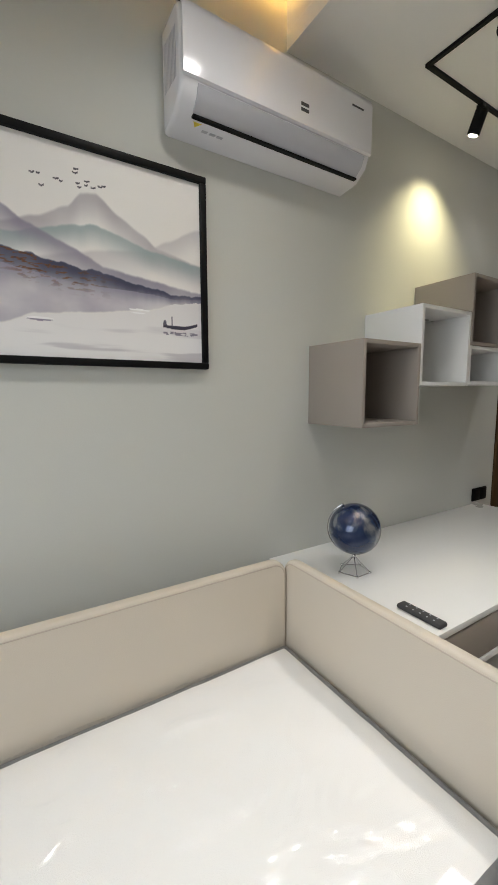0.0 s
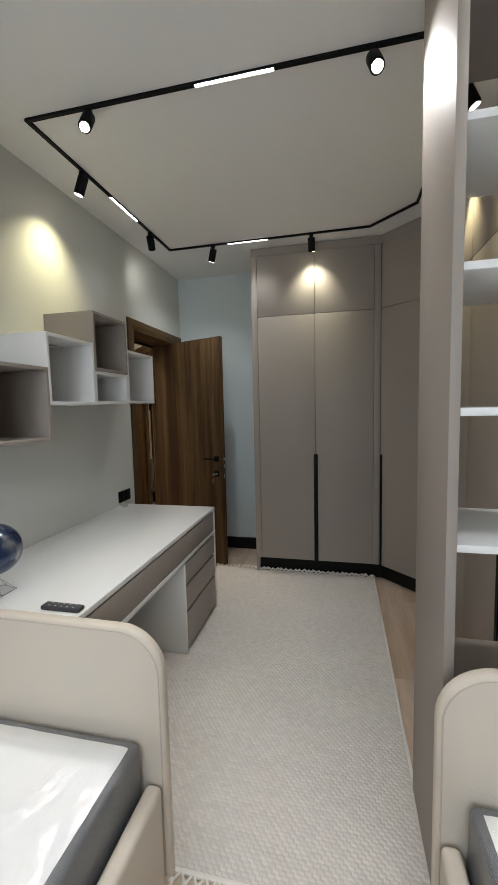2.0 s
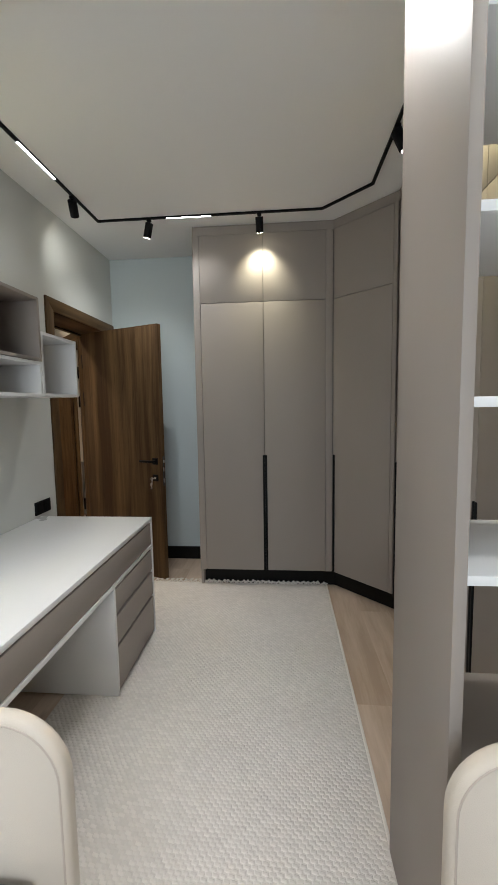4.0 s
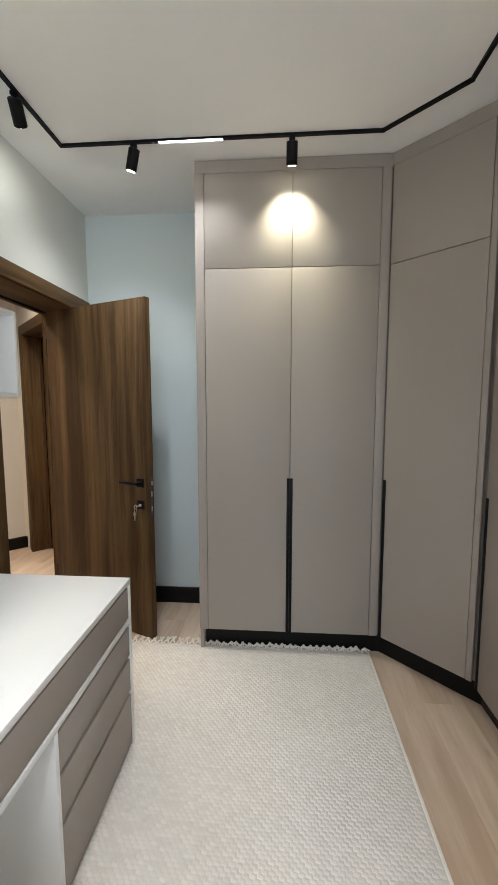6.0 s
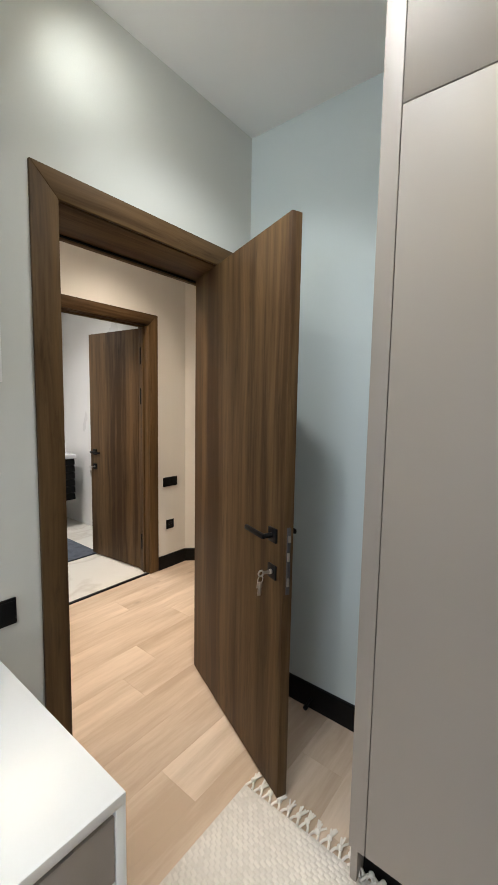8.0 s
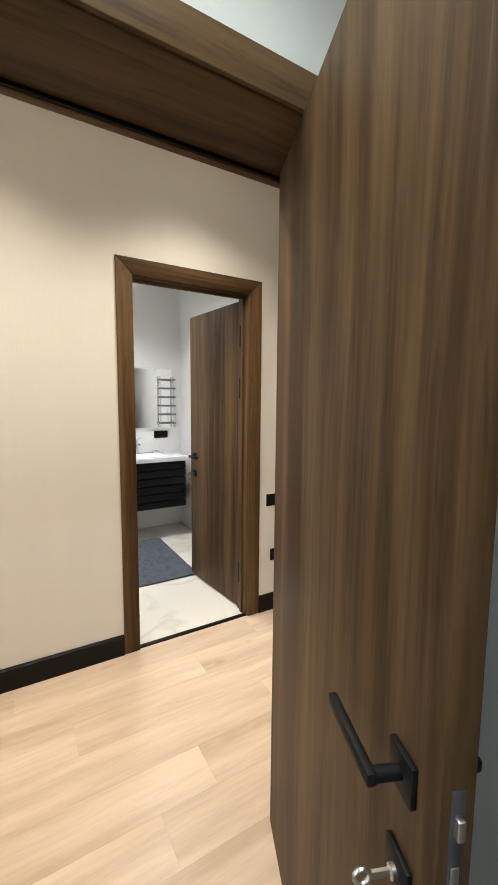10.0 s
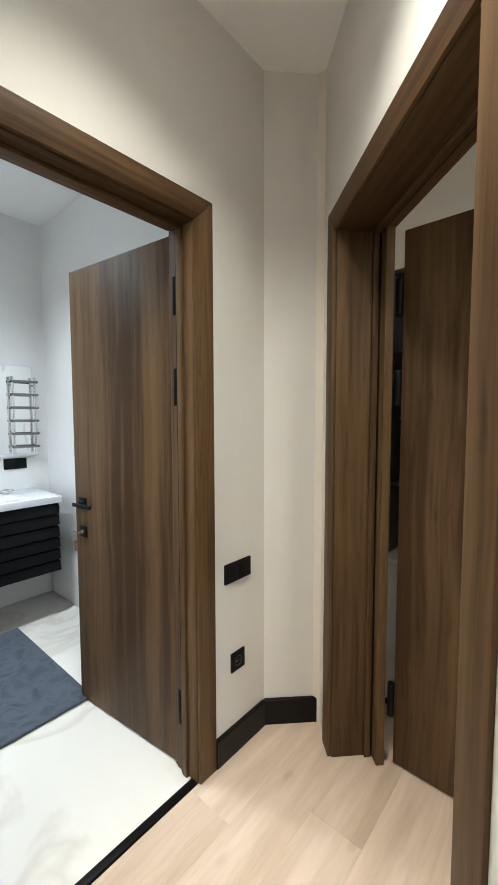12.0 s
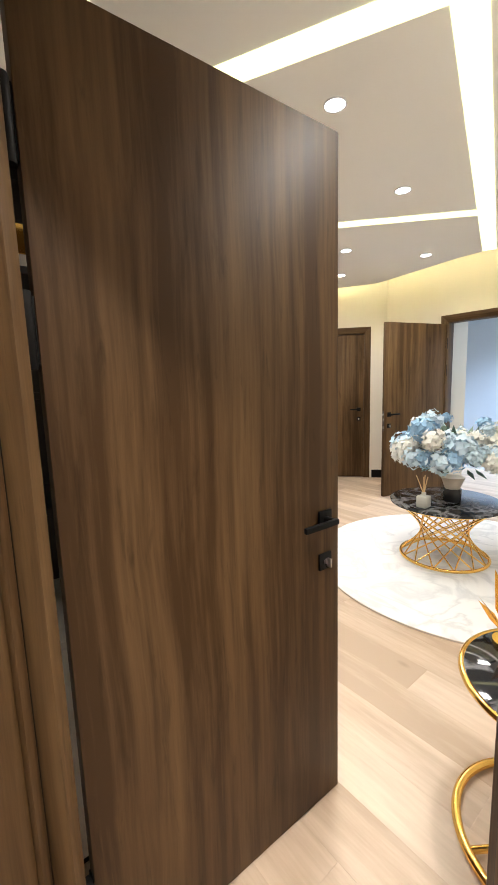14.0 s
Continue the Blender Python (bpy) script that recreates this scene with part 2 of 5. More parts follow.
M_PLASTIC2 = mat("gloss_plastic_pale_grey", (0.52, 0.53, 0.58), 0.2, vary=0.01)
M_DARKGREY = mat("dark_grey_plastic", (0.05, 0.05, 0.055), 0.5)
M_LINEAR = glow("led_diffuser_cool", LED_COOL, 16.0)
M_LENS = glow("spot_lens_warm", (1.0, 0.9, 0.66), 60.0)
M_COVE = glow("led_tape_amber", LED_WARM, P_COVE)
M_SLOT = glow("led_slot_living", (1.0, 0.92, 0.45), P_SLOT)
M_LIVCOVE = glow("led_tape_yellow", (1.0, 0.80, 0.36), P_LIVCOVE)
M_DOWN = glow("downlight_lens", (1.0, 0.97, 0.92), 14.0)
M_TILE = marble("bath_floor_tile", (0.70, 0.67, 0.62), (0.50, 0.45, 0.39), 1.6, 0.22, 0.5)
M_BATHWALL = mat("bath_wall_tile", (0.78, 0.77, 0.76), 0.3, vary=0.03, scale=1.5)
M_MIRROR = mat("mirror_silver", (0.9, 0.9, 0.9), 0.02, metal=1, vary=0.0)
M_BATHRUG = marble("bath_rug_slate", (0.020, 0.025, 0.036), (0.11, 0.128, 0.165), 9.0, 0.95, 0.6, 0.32)
M_ROUNDRUG = marble("round_rug_white_marbled", (0.78, 0.78, 0.785), (0.45, 0.46, 0.49), 2.6, 0.9, 0.45)
M_BLACKMARBLE = marble("black_marble_glass", (0.012, 0.013, 0.016), (0.25, 0.25, 0.27), 5.0, 0.05, 0.8)


# ---------------- mesh helpers ----------------
def box(x0, y0, z0, x1, y1, z1, bevel=0.0, seg=2, bm=None):
    """A box between two corners, with rounded edges, added to bm."""
    out = bm or bmesh.new()
    tmp = bmesh.new()
    bmesh.ops.create_cube(tmp, size=1)
    for v in tmp.verts:
        v.co = Vector(((x0 + x1) / 2 + v.co.x * (x1 - x0), (y0 + y1) / 2 + v.co.y * (y1 - y0), (z0 + z1) / 2 + v.co.z * (z1 - z0)))
    if bevel:
        bmesh.ops.bevel(tmp, geom=tmp.edges[:], offset=bevel, segments=seg, profile=0.5, affect="EDGES")
    merge(out, tmp)
    return out


def merge(out, tmp, m=None):
    if m is not None:
        bmesh.ops.transform(tmp, matrix=m, verts=tmp.verts)
    me = bpy.data.meshes.new("tmp")
    tmp.to_mesh(me)
    tmp.free()
    out.from_mesh(me)
    bpy.data.meshes.remove(me)
    return out


def tube(p, q, r, r2=None, seg=16, bm=None, bevel=0.0):
    """A round bar from p to q."""
    out = bm or bmesh.new()
    tmp = bmesh.new()
    d = Vector(q) - Vector(p)
    bmesh.ops.create_cone(tmp, cap_ends=True, segments=seg, radius1=r, radius2=r if r2 is None else r2, depth=d.length)
    if bevel:
        rim = [e for e in tmp.edges if abs(e.verts[0].co.z - e.verts[1].co.z) < 1e-6]
        bmesh.ops.bevel(tmp, geom=rim, offset=bevel, segments=2, profile=0.5, affect="EDGES")
    m = Matrix.Translation((Vector(p) + Vector(q)) / 2) @ d.to_track_quat("Z", "Y").to_matrix().to_4x4()
    return merge(out, tmp, m)


def ball(c, r, seg=24, bm=None, scale=(1, 1, 1)):
    out = bm or bmesh.new()
    tmp = bmesh.new()
    bmesh.ops.create_uvsphere(tmp, u_segments=seg, v_segments=seg // 2, radius=r)
    return merge(out, tmp, Matrix.Translation(c) @ Matrix.Diagonal((*scale, 1)))


def ring(c, R, r, seg=48, sides=10, bm=None, m=None):
    """A ring of round bar lying flat round c."""
    out = bm or bmesh.new()
    tmp = bmesh.new()
    vs = [[tmp.verts.new(((R + r * math.cos(b)) * math.cos(a), (R + r * math.cos(b)) * math.sin(a), r * math.sin(b)))
           for b in [2 * math.pi * j / sides for j in range(sides)]] for a in [2 * math.pi * i / seg for i in range(seg)]]
    for i in range(seg):
        for j in range(sides):
            tmp.faces.new((vs[i][j], vs[(i + 1) % seg][j], vs[(i + 1) % seg][(j + 1) % sides], vs[i][(j + 1) % sides]))
    return merge(out, tmp, Matrix.Translation(c) @ (m or Matrix()))


def prism(points, a0, a1, plane, bevel=0.0, seg=2, bm=None):
    """A polygon swept straight. plane 'yz' sweeps along x, 'xz' along y, 'xy' along z."""
    out = bm or bmesh.new()
    tmp = bmesh.new()

    def at(p, a):
        return {"yz": (a, p[0], p[1]), "xz": (p[0], a, p[1]), "xy": (p[0], p[1], a)}[plane]
    lo = [tmp.verts.new(at(p, a0)) for p in points]
    hi = [tmp.verts.new(at(p, a1)) for p in points]
    n = len(points)
    tmp.faces.new(lo)
    tmp.faces.new(hi[::-1])
    for i in range(n):
        tmp.faces.new((lo[i], hi[i], hi[(i + 1) % n], lo[(i + 1) % n]))
    bmesh.ops.recalc_face_normals(tmp, faces=tmp.faces)
    if bevel:
        caps = [e for e in tmp.edges if any(len(f.verts) == n for f in e.link_faces) and n > 4]
        bmesh.ops.bevel(tmp, geom=caps or tmp.edges[:], offset=bevel, segments=seg, profile=0.5, affect="EDGES")
    return merge(out, tmp)


def link(name, bm, material, smooth=True):
    me = bpy.data.meshes.new(name)
    bmesh.ops.recalc_face_normals(bm, faces=bm.faces)
    bm.to_mesh(me)
    bm.free()
    if smooth:
        me.polygons.foreach_set("use_smooth", [True] * len(me.polygons))
        me.set_sharp_from_angle(angle=radians(38))
    me.materials.append(material)
    return new(name, me)


def structure(name, bm, material, label, category):
    return tagged(link(name, bm, material), label, category, kind="structure")


def thing(name, label, category, at=(0, 0, 0), group="", kind="", turn=0.0):
    ob = new(name)
    ob.empty_display_size = 0.05
    ob.matrix_basis = pose(*at, 0, 0, turn)
    return tagged(ob, label, category, group, kind)


def part(name, bm, material, parent, label=""):
    ob = link(name, bm, material)
    ob.parent = parent
    if label:
        ob["label"] = label
    return ob


# ---------------- the plan ----------------
YN, YH = 1.835, 2.112          # bedroom's north wall: bedroom face, hall face
XE, XW, YS = 4.150, -1.30, -1.02   # alcove's east wall, west wall, south wall
CEIL = 2.730                   # bedroom ceiling
YB = 3.220                     # hall's north wall, bathroom door in it
DX0, DX1, DTOP = 3.183, 4.060, 2.068   # bedroom door opening
BX0, BX1 = 3.872, 4.585        # bathroom door opening
DIAG = pose(0, 0, 0, 0, 0, -45)    # local x goes through the slanted wall, local y along it
DD0, DD1 = 1.498, 1.70        # slanted wall: hall face, living face
DS0, DS1 = 4.757, 5.597        # opening along it
HCEIL = 2.80
LCEIL = 2.62


def openwall_x(y0, y1, x0, x1, z1, openings):
    """A wall along x with door openings (x0, x1, top)."""
    bm = bmesh.new()
    a = x0
    for o0, o1, top in openings:
        box(a, y0, 0, o0, y1, z1, bm=bm)
        box(o0, y0, top, o1, y1, z1, bm=bm)
        a = o1
    return box(a, y0, 0, x1, y1, z1, bm=bm)


# bedroom walls
structure("wall_north", openwall_x(YN, YH, XW - 0.15, 4.30, 3.05, [(DX0 - 0.02, DX1 + 0.02, DTOP + 0.02)]), M_WALL, "sage grey painted bedroom wall with a doorway", "wall")
# east wall in the sage grey tinted for cool light
structure("wall_east", box(XE, 0.95, 0, XE + 0.15, YN, 3.05), M_ALCOVE, "sage grey wall of the door alcove, cool light put into its colour", "wall")
WY0, WY1, WZA, WZB = -0.45, 1.25, 0.85, 2.35   # unseen window, added in the end wall for fill light
bm = box(XW - 0.15, YS, 0, XW, WY0, 3.05)
box(XW - 0.15, WY1, 0, XW, YN, 3.05, bm=bm)
box(XW - 0.15, WY0, 0, XW, WY1, WZA, bm=bm)
box(XW - 0.15, WY0, WZB, XW, WY1, 3.05, bm=bm)
structure("wall_west", bm, M_WALL, "sage grey painted bedroom end wall with an added window", "wall")
win = thing("added_window", "white framed window, unseen, added to let in fill light", "window", (XW, (WY0 + WY1) / 2, WZA), kind="structure")
for c in ((WY0, WZA, WY0 + 0.06, WZB), (WY1 - 0.06, WZA, WY1, WZB), (WY0 + 0.06, WZA, WY1 - 0.06, WZA + 0.06), (WY0 + 0.06, WZB - 0.06, WY1 - 0.06, WZB), (0.37, WZA + 0.06, 0.43, WZB - 0.06)):
    part("window_frame", box(XW - 0.10, c[0], c[1], XW - 0.04, c[2], c[3], 0.004), M_WHITE, win).matrix_basis = pose(-XW, -(WY0 + WY1) / 2, -WZA)
# cool fill lamp added in the unseen opening, from behind the camera
fill_lamp = bpy.data.lights.new("unseen_window_fill", "AREA")
fill_lamp.shape, fill_lamp.size, fill_lamp.size_y, fill_lamp.energy, fill_lamp.color = "RECTANGLE", WY1 - WY0 - 0.1, WZB - WZA - 0.1, P_WINDOW, (0.88, 0.94, 1.0)
new("unseen_window_fill", fill_lamp).matrix_basis = look((XW + 0.03, (WY0 + WY1) / 2, (WZA + WZB) / 2), (XW + 1.03, (WY0 + WY1) / 2, (WZA + WZB) / 2 - 0.42))
fill_lamp.spread = radians(130)
structure("wall_south", box(XW - 0.15, YS - 0.15, 0, XE + 0.15, YS, 3.05), M_WALL, "sage grey painted bedroom side wall", "wall")
structure("wall_behind_wardrobe", box(XE + 0.001, YS, 0, XE + 0.15, 0.949, 3.05), M_WALL, "plain wall behind the wardrobe", "wall")
# bedroom ceiling: flat panel with a raised tray over the beds
TX = 1.385
structure("ceiling", box(TX, YS, CEIL, XE, YN, CEIL + 0.06), M_CEIL, "flat off-white painted bedroom ceiling", "ceiling")
structure("ceiling_upper", box(XW, YS, 2.99, TX, YN, 3.05), M_CEIL, "upper slab of the raised ceiling tray", "ceiling")
structure("ceiling_step", box(TX, YS, CEIL + 0.061, TX + 0.03, YN, 3.05), M_CEIL, "upright edge of the raised ceiling tray", "ceiling")
structure("ceiling_tray_panel", box(XW + 0.12, YS + 0.12, 2.845, TX - 0.065, YN - 0.075, 2.87, 0.002), M_TRAY, "grey floating ceiling panel lit from behind", "ceiling")
bm = box(TX - 0.12, YS + 0.15, 2.875, TX - 0.1, YN - 0.115, 2.885)
box(XW + 0.15, YN - 0.135, 2.875, TX - 0.12, YN - 0.115, 2.885, bm=bm)
cove = thing("cove_light", "amber LED tape hidden above the ceiling panel", "cove light", (0, 0, 0))
part("led_tape", bm, M_COVE, cove)

# hall, bathroom and living room shells
structure("wall_hall_north", openwall_x(YB, YB + 0.12, 1.2, 5.18, HCEIL + 0.3, [(BX0 - 0.02, BX1 + 0.02, DTOP + 0.02)]), M_HALLWALL, "cream wallpapered hall wall with the bathroom doorway", "wall")
ob = structure("wall_hall_east", box(1.232, 5.800, 0, 1.50, 5.88, HCEIL + 0.3), M_HALLWALL, "short slanted cream wallpapered hall wall", "wall")
ob.matrix_basis = DIAG
bm = bmesh.new()
box(DD0, 4.42, 0, DD1, DS0 - 0.02, HCEIL + 0.3, bm=bm)
box(DD0, DS0 - 0.02, DTOP + 0.042, DD1, DS1 + 0.02, HCEIL + 0.3, bm=bm)
box(DD0, DS1 + 0.02, 0, DD1, 5.799, HCEIL + 0.3, bm=bm)
box(1.501, 5.7995, 0, DD1, 5.88, HCEIL + 0.3, bm=bm)
ob = structure("wall_slanted", bm, M_HALLWALL, "slanted cream wall between hall and living room", "wall")
ob.matrix_basis = DIAG
structure("wall_hall_west", box(1.1, YH, 0, 1.2, YB, HCEIL + 0.3), M_HALLWALL, "cream wallpapered end wall of the hall", "wall")
structure("wall_hall_south", box(1.2, YH, 0, DX0 - 0.02, YH + 0.006, HCEIL + 0.3), M_HALLWALL, "cream wallpaper on the hall side", "wall")
structure("wall_hall_south_end", box(DX1 + 0.02, YH, 0, 4.25, YH + 0.006, HCEIL + 0.3), M_HALLWALL, "cream wallpaper beside the bedroom door", "wall")
structure("ceiling_hall", box(1.1, YN + 0.1, HCEIL, 5.2, YB + 0.1, HCEIL + 0.05), M_CEIL, "white painted hall ceiling", "ceiling")
structure("wall_bath_north", box(3.0, 5.36, 0, 5.2, 5.46, 3.0), M_BATHWALL, "white tiled bathroom wall", "wall")
structure("wall_bath_east", box(4.96, YB + 0.12, 0, 5.08, 5.36, 3.0), M_BATHWALL, "white tiled bathroom side wall", "wall")
structure("wall_bath_west", box(3.0, YB + 0.12, 0, 3.1, 5.36, 3.0), M_BATHWALL, "white tiled bathroom side wall", "wall")
structure("ceiling_bath", box(3.0, YB + 0.1, 2.82, 5.2, 5.46, 2.9), M_CEIL, "white bathroom ceiling", "ceiling")
structure("floor_bath", box(3.0, YB + 0.02, -0.06, 5.2, 5.46, -0.002), M_TILE, "pale stone-look bathroom floor tiles", "floor")
structure("floor", box(-1.45, -1.17, -0.08, 4.3, 3.23, -0.014), M_OAK, "screed under the light oak laminate floor", "floor")
structure("floor_living", box(3.9, -3.6, -0.09, 9.6, 4.2, -0.015), M_OAK, "screed under the living room's oak laminate", "floor")
structure("threshold", box(BX0, YB + 0.005, -0.012, BX1, YB + 0.035, 0.004, 0.002), M_BASEB, "black metal threshold strip", "threshold")


# ---------------- doors ----------------
def door_frame(door, w, depth, top, casing=0.085, back=True):
    """Casings on both wall faces, jamb linings, stops. Local x across the opening, y through the wall."""
    for y0, y1, tag in ((-0.013, 0.0, "casing"), (depth, depth + 0.013, "casing")):
        if tag == "casing" and y0 > 0 and not back:
            continue
        part("casing", prism([(-casing, 0), (0, 0), (0, top), (-casing, top + casing)], y0, y1, "xz", 0.0025), M_DOOR, door)
        part("casing", prism([(w + casing, 0), (w, 0), (w, top), (w + casing, top + casing)], y0, y1, "xz", 0.0025), M_DOOR, door)
        part("casing", prism([(-casing + 0.0004, top + casing), (0.0004, top + 0.0004), (w - 0.0004, top + 0.0004), (w + casing - 0.0004, top + casing)], y0, y1, "xz", 0.0025), M_DOORX, door)
    part("jamb", box(-0.018, 0.001, 0, 0.004, depth - 0.001, top, 0.002), M_DOOR, door)
    part("jamb", box(w - 0.004, 0.001, 0, w + 0.018, depth - 0.001, top, 0.002), M_DOOR, door)
    part("jamb", box(-0.018, 0.001, top - 0.004, w + 0.018, depth - 0.001, top + 0.018, 0.002), M_DOORX, door)


def stops(door, w, top, y0, y1, leaf_side, t=0.013):
    """Stop strips round the opening, with a black rubber seal on the side where the leaf closes (-1 or 1)."""
    part("door_stop", box(0.004, y0, 0, 0.004 + t, y1, top - 0.004, 0.003), M_DOOR, door)
    part("door_stop", box(w - 0.004 - t, y0, 0, w - 0.004, y1, top - 0.004, 0.003), M_DOOR, door)
    part("door_stop", box(0.004, y0, top - 0.004 - t, w - 0.004, y1, top - 0.004, 0.003), M_DOORX, door)
    sa, sb = (y0 - 0.007, y0 - 0.0005) if leaf_side < 0 else (y1 + 0.0005, y1 + 0.007)
    part("seal", box(0.0045, sa, 0.0, 0.0135, sb, top - 0.014, 0.002), M_BLACK, door, "black rubber seal")
    part("seal", box(w - 0.0135, sa, 0.0, w - 0.0045, sb, top - 0.014, 0.002), M_BLACK, door, "black rubber seal")
    part("seal", box(0.0045, sa, top - 0.0138, w - 0.0045, sb, top - 0.0045, 0.002), M_BLACK, door, "black rubber seal")


def lever(leaf, x, z, y, side, toward, key):
    """Square black rose, lever handle and lock plate on one face of a leaf. side: -1 or 1 out of the face."""
    part("rose", box(x - 0.026, min(y, y + side * 0.009), z - 0.026, x + 0.026, max(y, y + side * 0.009), z + 0.026, 0.002), M_BLACK, leaf, "square black handle rose")
    bm = tube((x, y, z), (x, y + side * 0.048, z), 0.009)
    a, b = sorted((x - toward * 0.010, x + toward * 0.125))
    ya, yb = sorted((y + side * 0.040, y + side * 0.054))
    box(a, ya, z - 0.008, b, yb, z + 0.010, 0.004, bm=bm)
    part("handle", bm, M_BLACK, leaf, "matt black lever handle")
    zl = z - 0.135
    part("lock_plate", box(x - 0.026, min(y, y + side * 0.008), zl - 0.026, x + 0.026, max(y, y + side * 0.008), zl + 0.026, 0.002), M_BLACK, leaf, "square black lock plate")
    part("cylinder", tube((x, y, zl), (x, y + side * 0.014, zl), 0.0085), M_STEEL, leaf, "steel lock cylinder")
    if not key:
        part("thumb_turn", box(x - 0.004, min(y + side * 0.014, y + side * 0.030), zl - 0.014, x + 0.004, max(y + side * 0.014, y + side * 0.030), zl + 0.014, 0.002), M_STEEL, leaf, "steel thumb turn")
    if key:
        bm = box(x - 0.002, min(y + side * 0.014, y + side * 0.04), zl - 0.005, x + 0.002, max(y + side * 0.014, y + side * 0.04), zl + 0.005)
        ring((x, y + side * 0.05, zl), 0.010, 0.0032, 20, 6, bm, pose(0, 0, 0, 0, 90, 0))
        ring((x, y + side * 0.052, zl - 0.022), 0.014, 0.0013, 24, 6, bm, pose(0, 0, 0, 0, 90, 20))
        for k, tilt in enumerate((-6, 5, 12)):
            tmp = box(-0.0012, -0.004, -0.05, 0.0012, 0.004, 0.0)
            box(-0.0014, -0.010, -0.022, 0.0014, 0.010, 0.0, 0.001, bm=tmp)
            merge(bm, tmp, pose(x + 0.004 * (k - 1), y + side * 0.052, zl - 0.032, tilt, 4 * k, 20 * k))
        part("keys", bm, M_STEEL, leaf, "steel keys hanging in the lock")


def door_leaf(door, m, length, thick, top, handle_z, hinge_side, keys=(), toward=-1, hinges=(0.26, 1.50, 1.83)):
    """Leaf from the hinge along local +x; faces at y 0 and y -thick."""
    leaf = part("leaf", box(0.0, -thick, 0.008, length, 0, top, 0.0025), M_DOOR, door, "flush dark walnut door leaf standing open")
    leaf.matrix_basis = m
    hx = length - 0.065
    lever(leaf, hx, handle_z, 0.0, 1, toward, 1 in keys)
    lever(leaf, hx, handle_z, -thick, -1, toward, -1 in keys)
    part("strike_plate", box(length - 0.001, -thick * 0.70, handle_z - 0.20, length + 0.0012, -thick * 0.30, handle_z + 0.04, 0.0005), M_DARKGREY, leaf, "dark lock edge plate")
    for dz in (-0.065, -0.155):
        part("bolt", box(length, -thick * 0.62, handle_z + dz - 0.016, length + 0.003, -thick * 0.38, handle_z + dz + 0.016, 0.001), M_STEEL, leaf, "steel lock bolt")
    part("latch", box(length, -thick * 0.62, handle_z - 0.012, length + 0.009, -thick * 0.38, handle_z + 0.012, 0.002), M_STEEL, leaf)
    for z in hinges:
        bm = tube((-0.016, hinge_side, z - 0.068), (-0.016, hinge_side, z + 0.068), 0.013, bevel=0.002)
        box(-0.0035, min(hinge_side, -thick * 0.9), z - 0.060, 0.0012, max(hinge_side, -thick * 0.1), z + 0.060, 0.001, bm=bm)
        box(-0.026, min(hinge_side, -thick * 0.7), z - 0.060, -0.004, max(hinge_side, -thick * 0.3), z + 0.060, 0.002, bm=bm)
        part("hinge", bm, M_BLACK, leaf, "black barrel hinge")
    return leaf


d1 = thing("door_1", "dark walnut bedroom door, open, in a deep frame", "door", (DX0, YN, 0), kind="structure")
door_frame(d1, DX1 - DX0, YH - YN, DTOP)
stops(d1, DX1 - DX0, DTOP, 0.235, 0.262, -1)
# visible face runs from the hinge at (4.005, 2.05) to (3.675, 1.268)
ang = math.degrees(math.atan2(1.268 - 2.052, 3.675 - 4.005))
door_leaf(d1, pose(4.027 - DX0, 2.040 - YN, 0, 0, 0, ang), 0.850, 0.040, 2.066, 0.985, 0.002, keys=(-1,))

d2 = thing("door_2", "dark walnut bathroom door, open inwards", "door", (BX0, YB, 0), kind="structure")
door_frame(d2, BX1 - BX0, 0.12, DTOP)
stops(d2, BX1 - BX0, DTOP, 0.05, 0.075, 1)
ang = math.degrees(math.atan2(3.995 - 3.335, 4.525 - 4.592))
door_leaf(d2, pose(4.592 - BX0, 3.335 - YB, 0, 0, 0, ang), 0.680, 0.04, 2.056, 0.985, 0.006, keys=(1,))

d3 = thing("door_3", "dark walnut door to the living room, standing open", "door", kind="structure")
d3.matrix_basis = DIAG @ pose(DD0, DS1, 0, 0, 0, -90)
door_frame(d3, DS1 - DS0, DD1 - DD0, DTOP + 0.022)
stops(d3, DS1 - DS0, DTOP + 0.022, 0.135, 0.160, 1)
part("door_stop", box(0.0045, 0.1675, 0, 0.058, 0.201, DTOP + 0.017, 0.003), M_DOOR, d3)
leaf_world = pose(5.190, 2.692, 0, 0, 0, math.degrees(math.atan2(1.905 - 2.695, 5.122 - 5.150)))
door_leaf(d3, d3.matrix_basis.inverted() @ leaf_world, 0.797, 0.04, 2.072, 0.985, -0.034, hinges=(0.262, 1.498, 1.835))


# ---------------- skirting ----------------
def skirting(x0, y0, x1, y1, h=0.115, t=0.016, name="baseboard", side=1):
    """Black skirting from one floor point to another; its thickness to the left of that way."""
    d = Vector((x1 - x0, y1 - y0, 0))
    bm = bmesh.new()
    prism([(0, 0), (side * t, 0), (side * t, h - 0.006), (side * (t - 0.005), h), (0, h)], 0, d.length, "yz", bm=bm)
    ob = structure(name, bm, M_BASEB, "glossy black skirting board", "skirting")
    ob.matrix_basis = pose(x0, y0, 0, 0, 0, math.degrees(math.atan2(d.y, d.x)))
    return ob


skirting(XW, YN, DX0 - 0.087, YN, side=-1)
skirting(XE, YN, XE, 0.952, side=-1)
skirting(DX1 + 0.087, YN, XE - 0.017, YN, side=-1)
skirting(XW, YS, XW, YN, side=-1)
skirting(1.2, YB, BX0 - 0.087, YB, side=-1)
skirting(BX1 + 0.087, YB, 4.974, YB, side=-1)
skirting(4.983, 3.2195, 5.163, 3.0395, side=-1)
skirting(1.2, YH + 0.007, DX0 - 0.087, YH + 0.007)


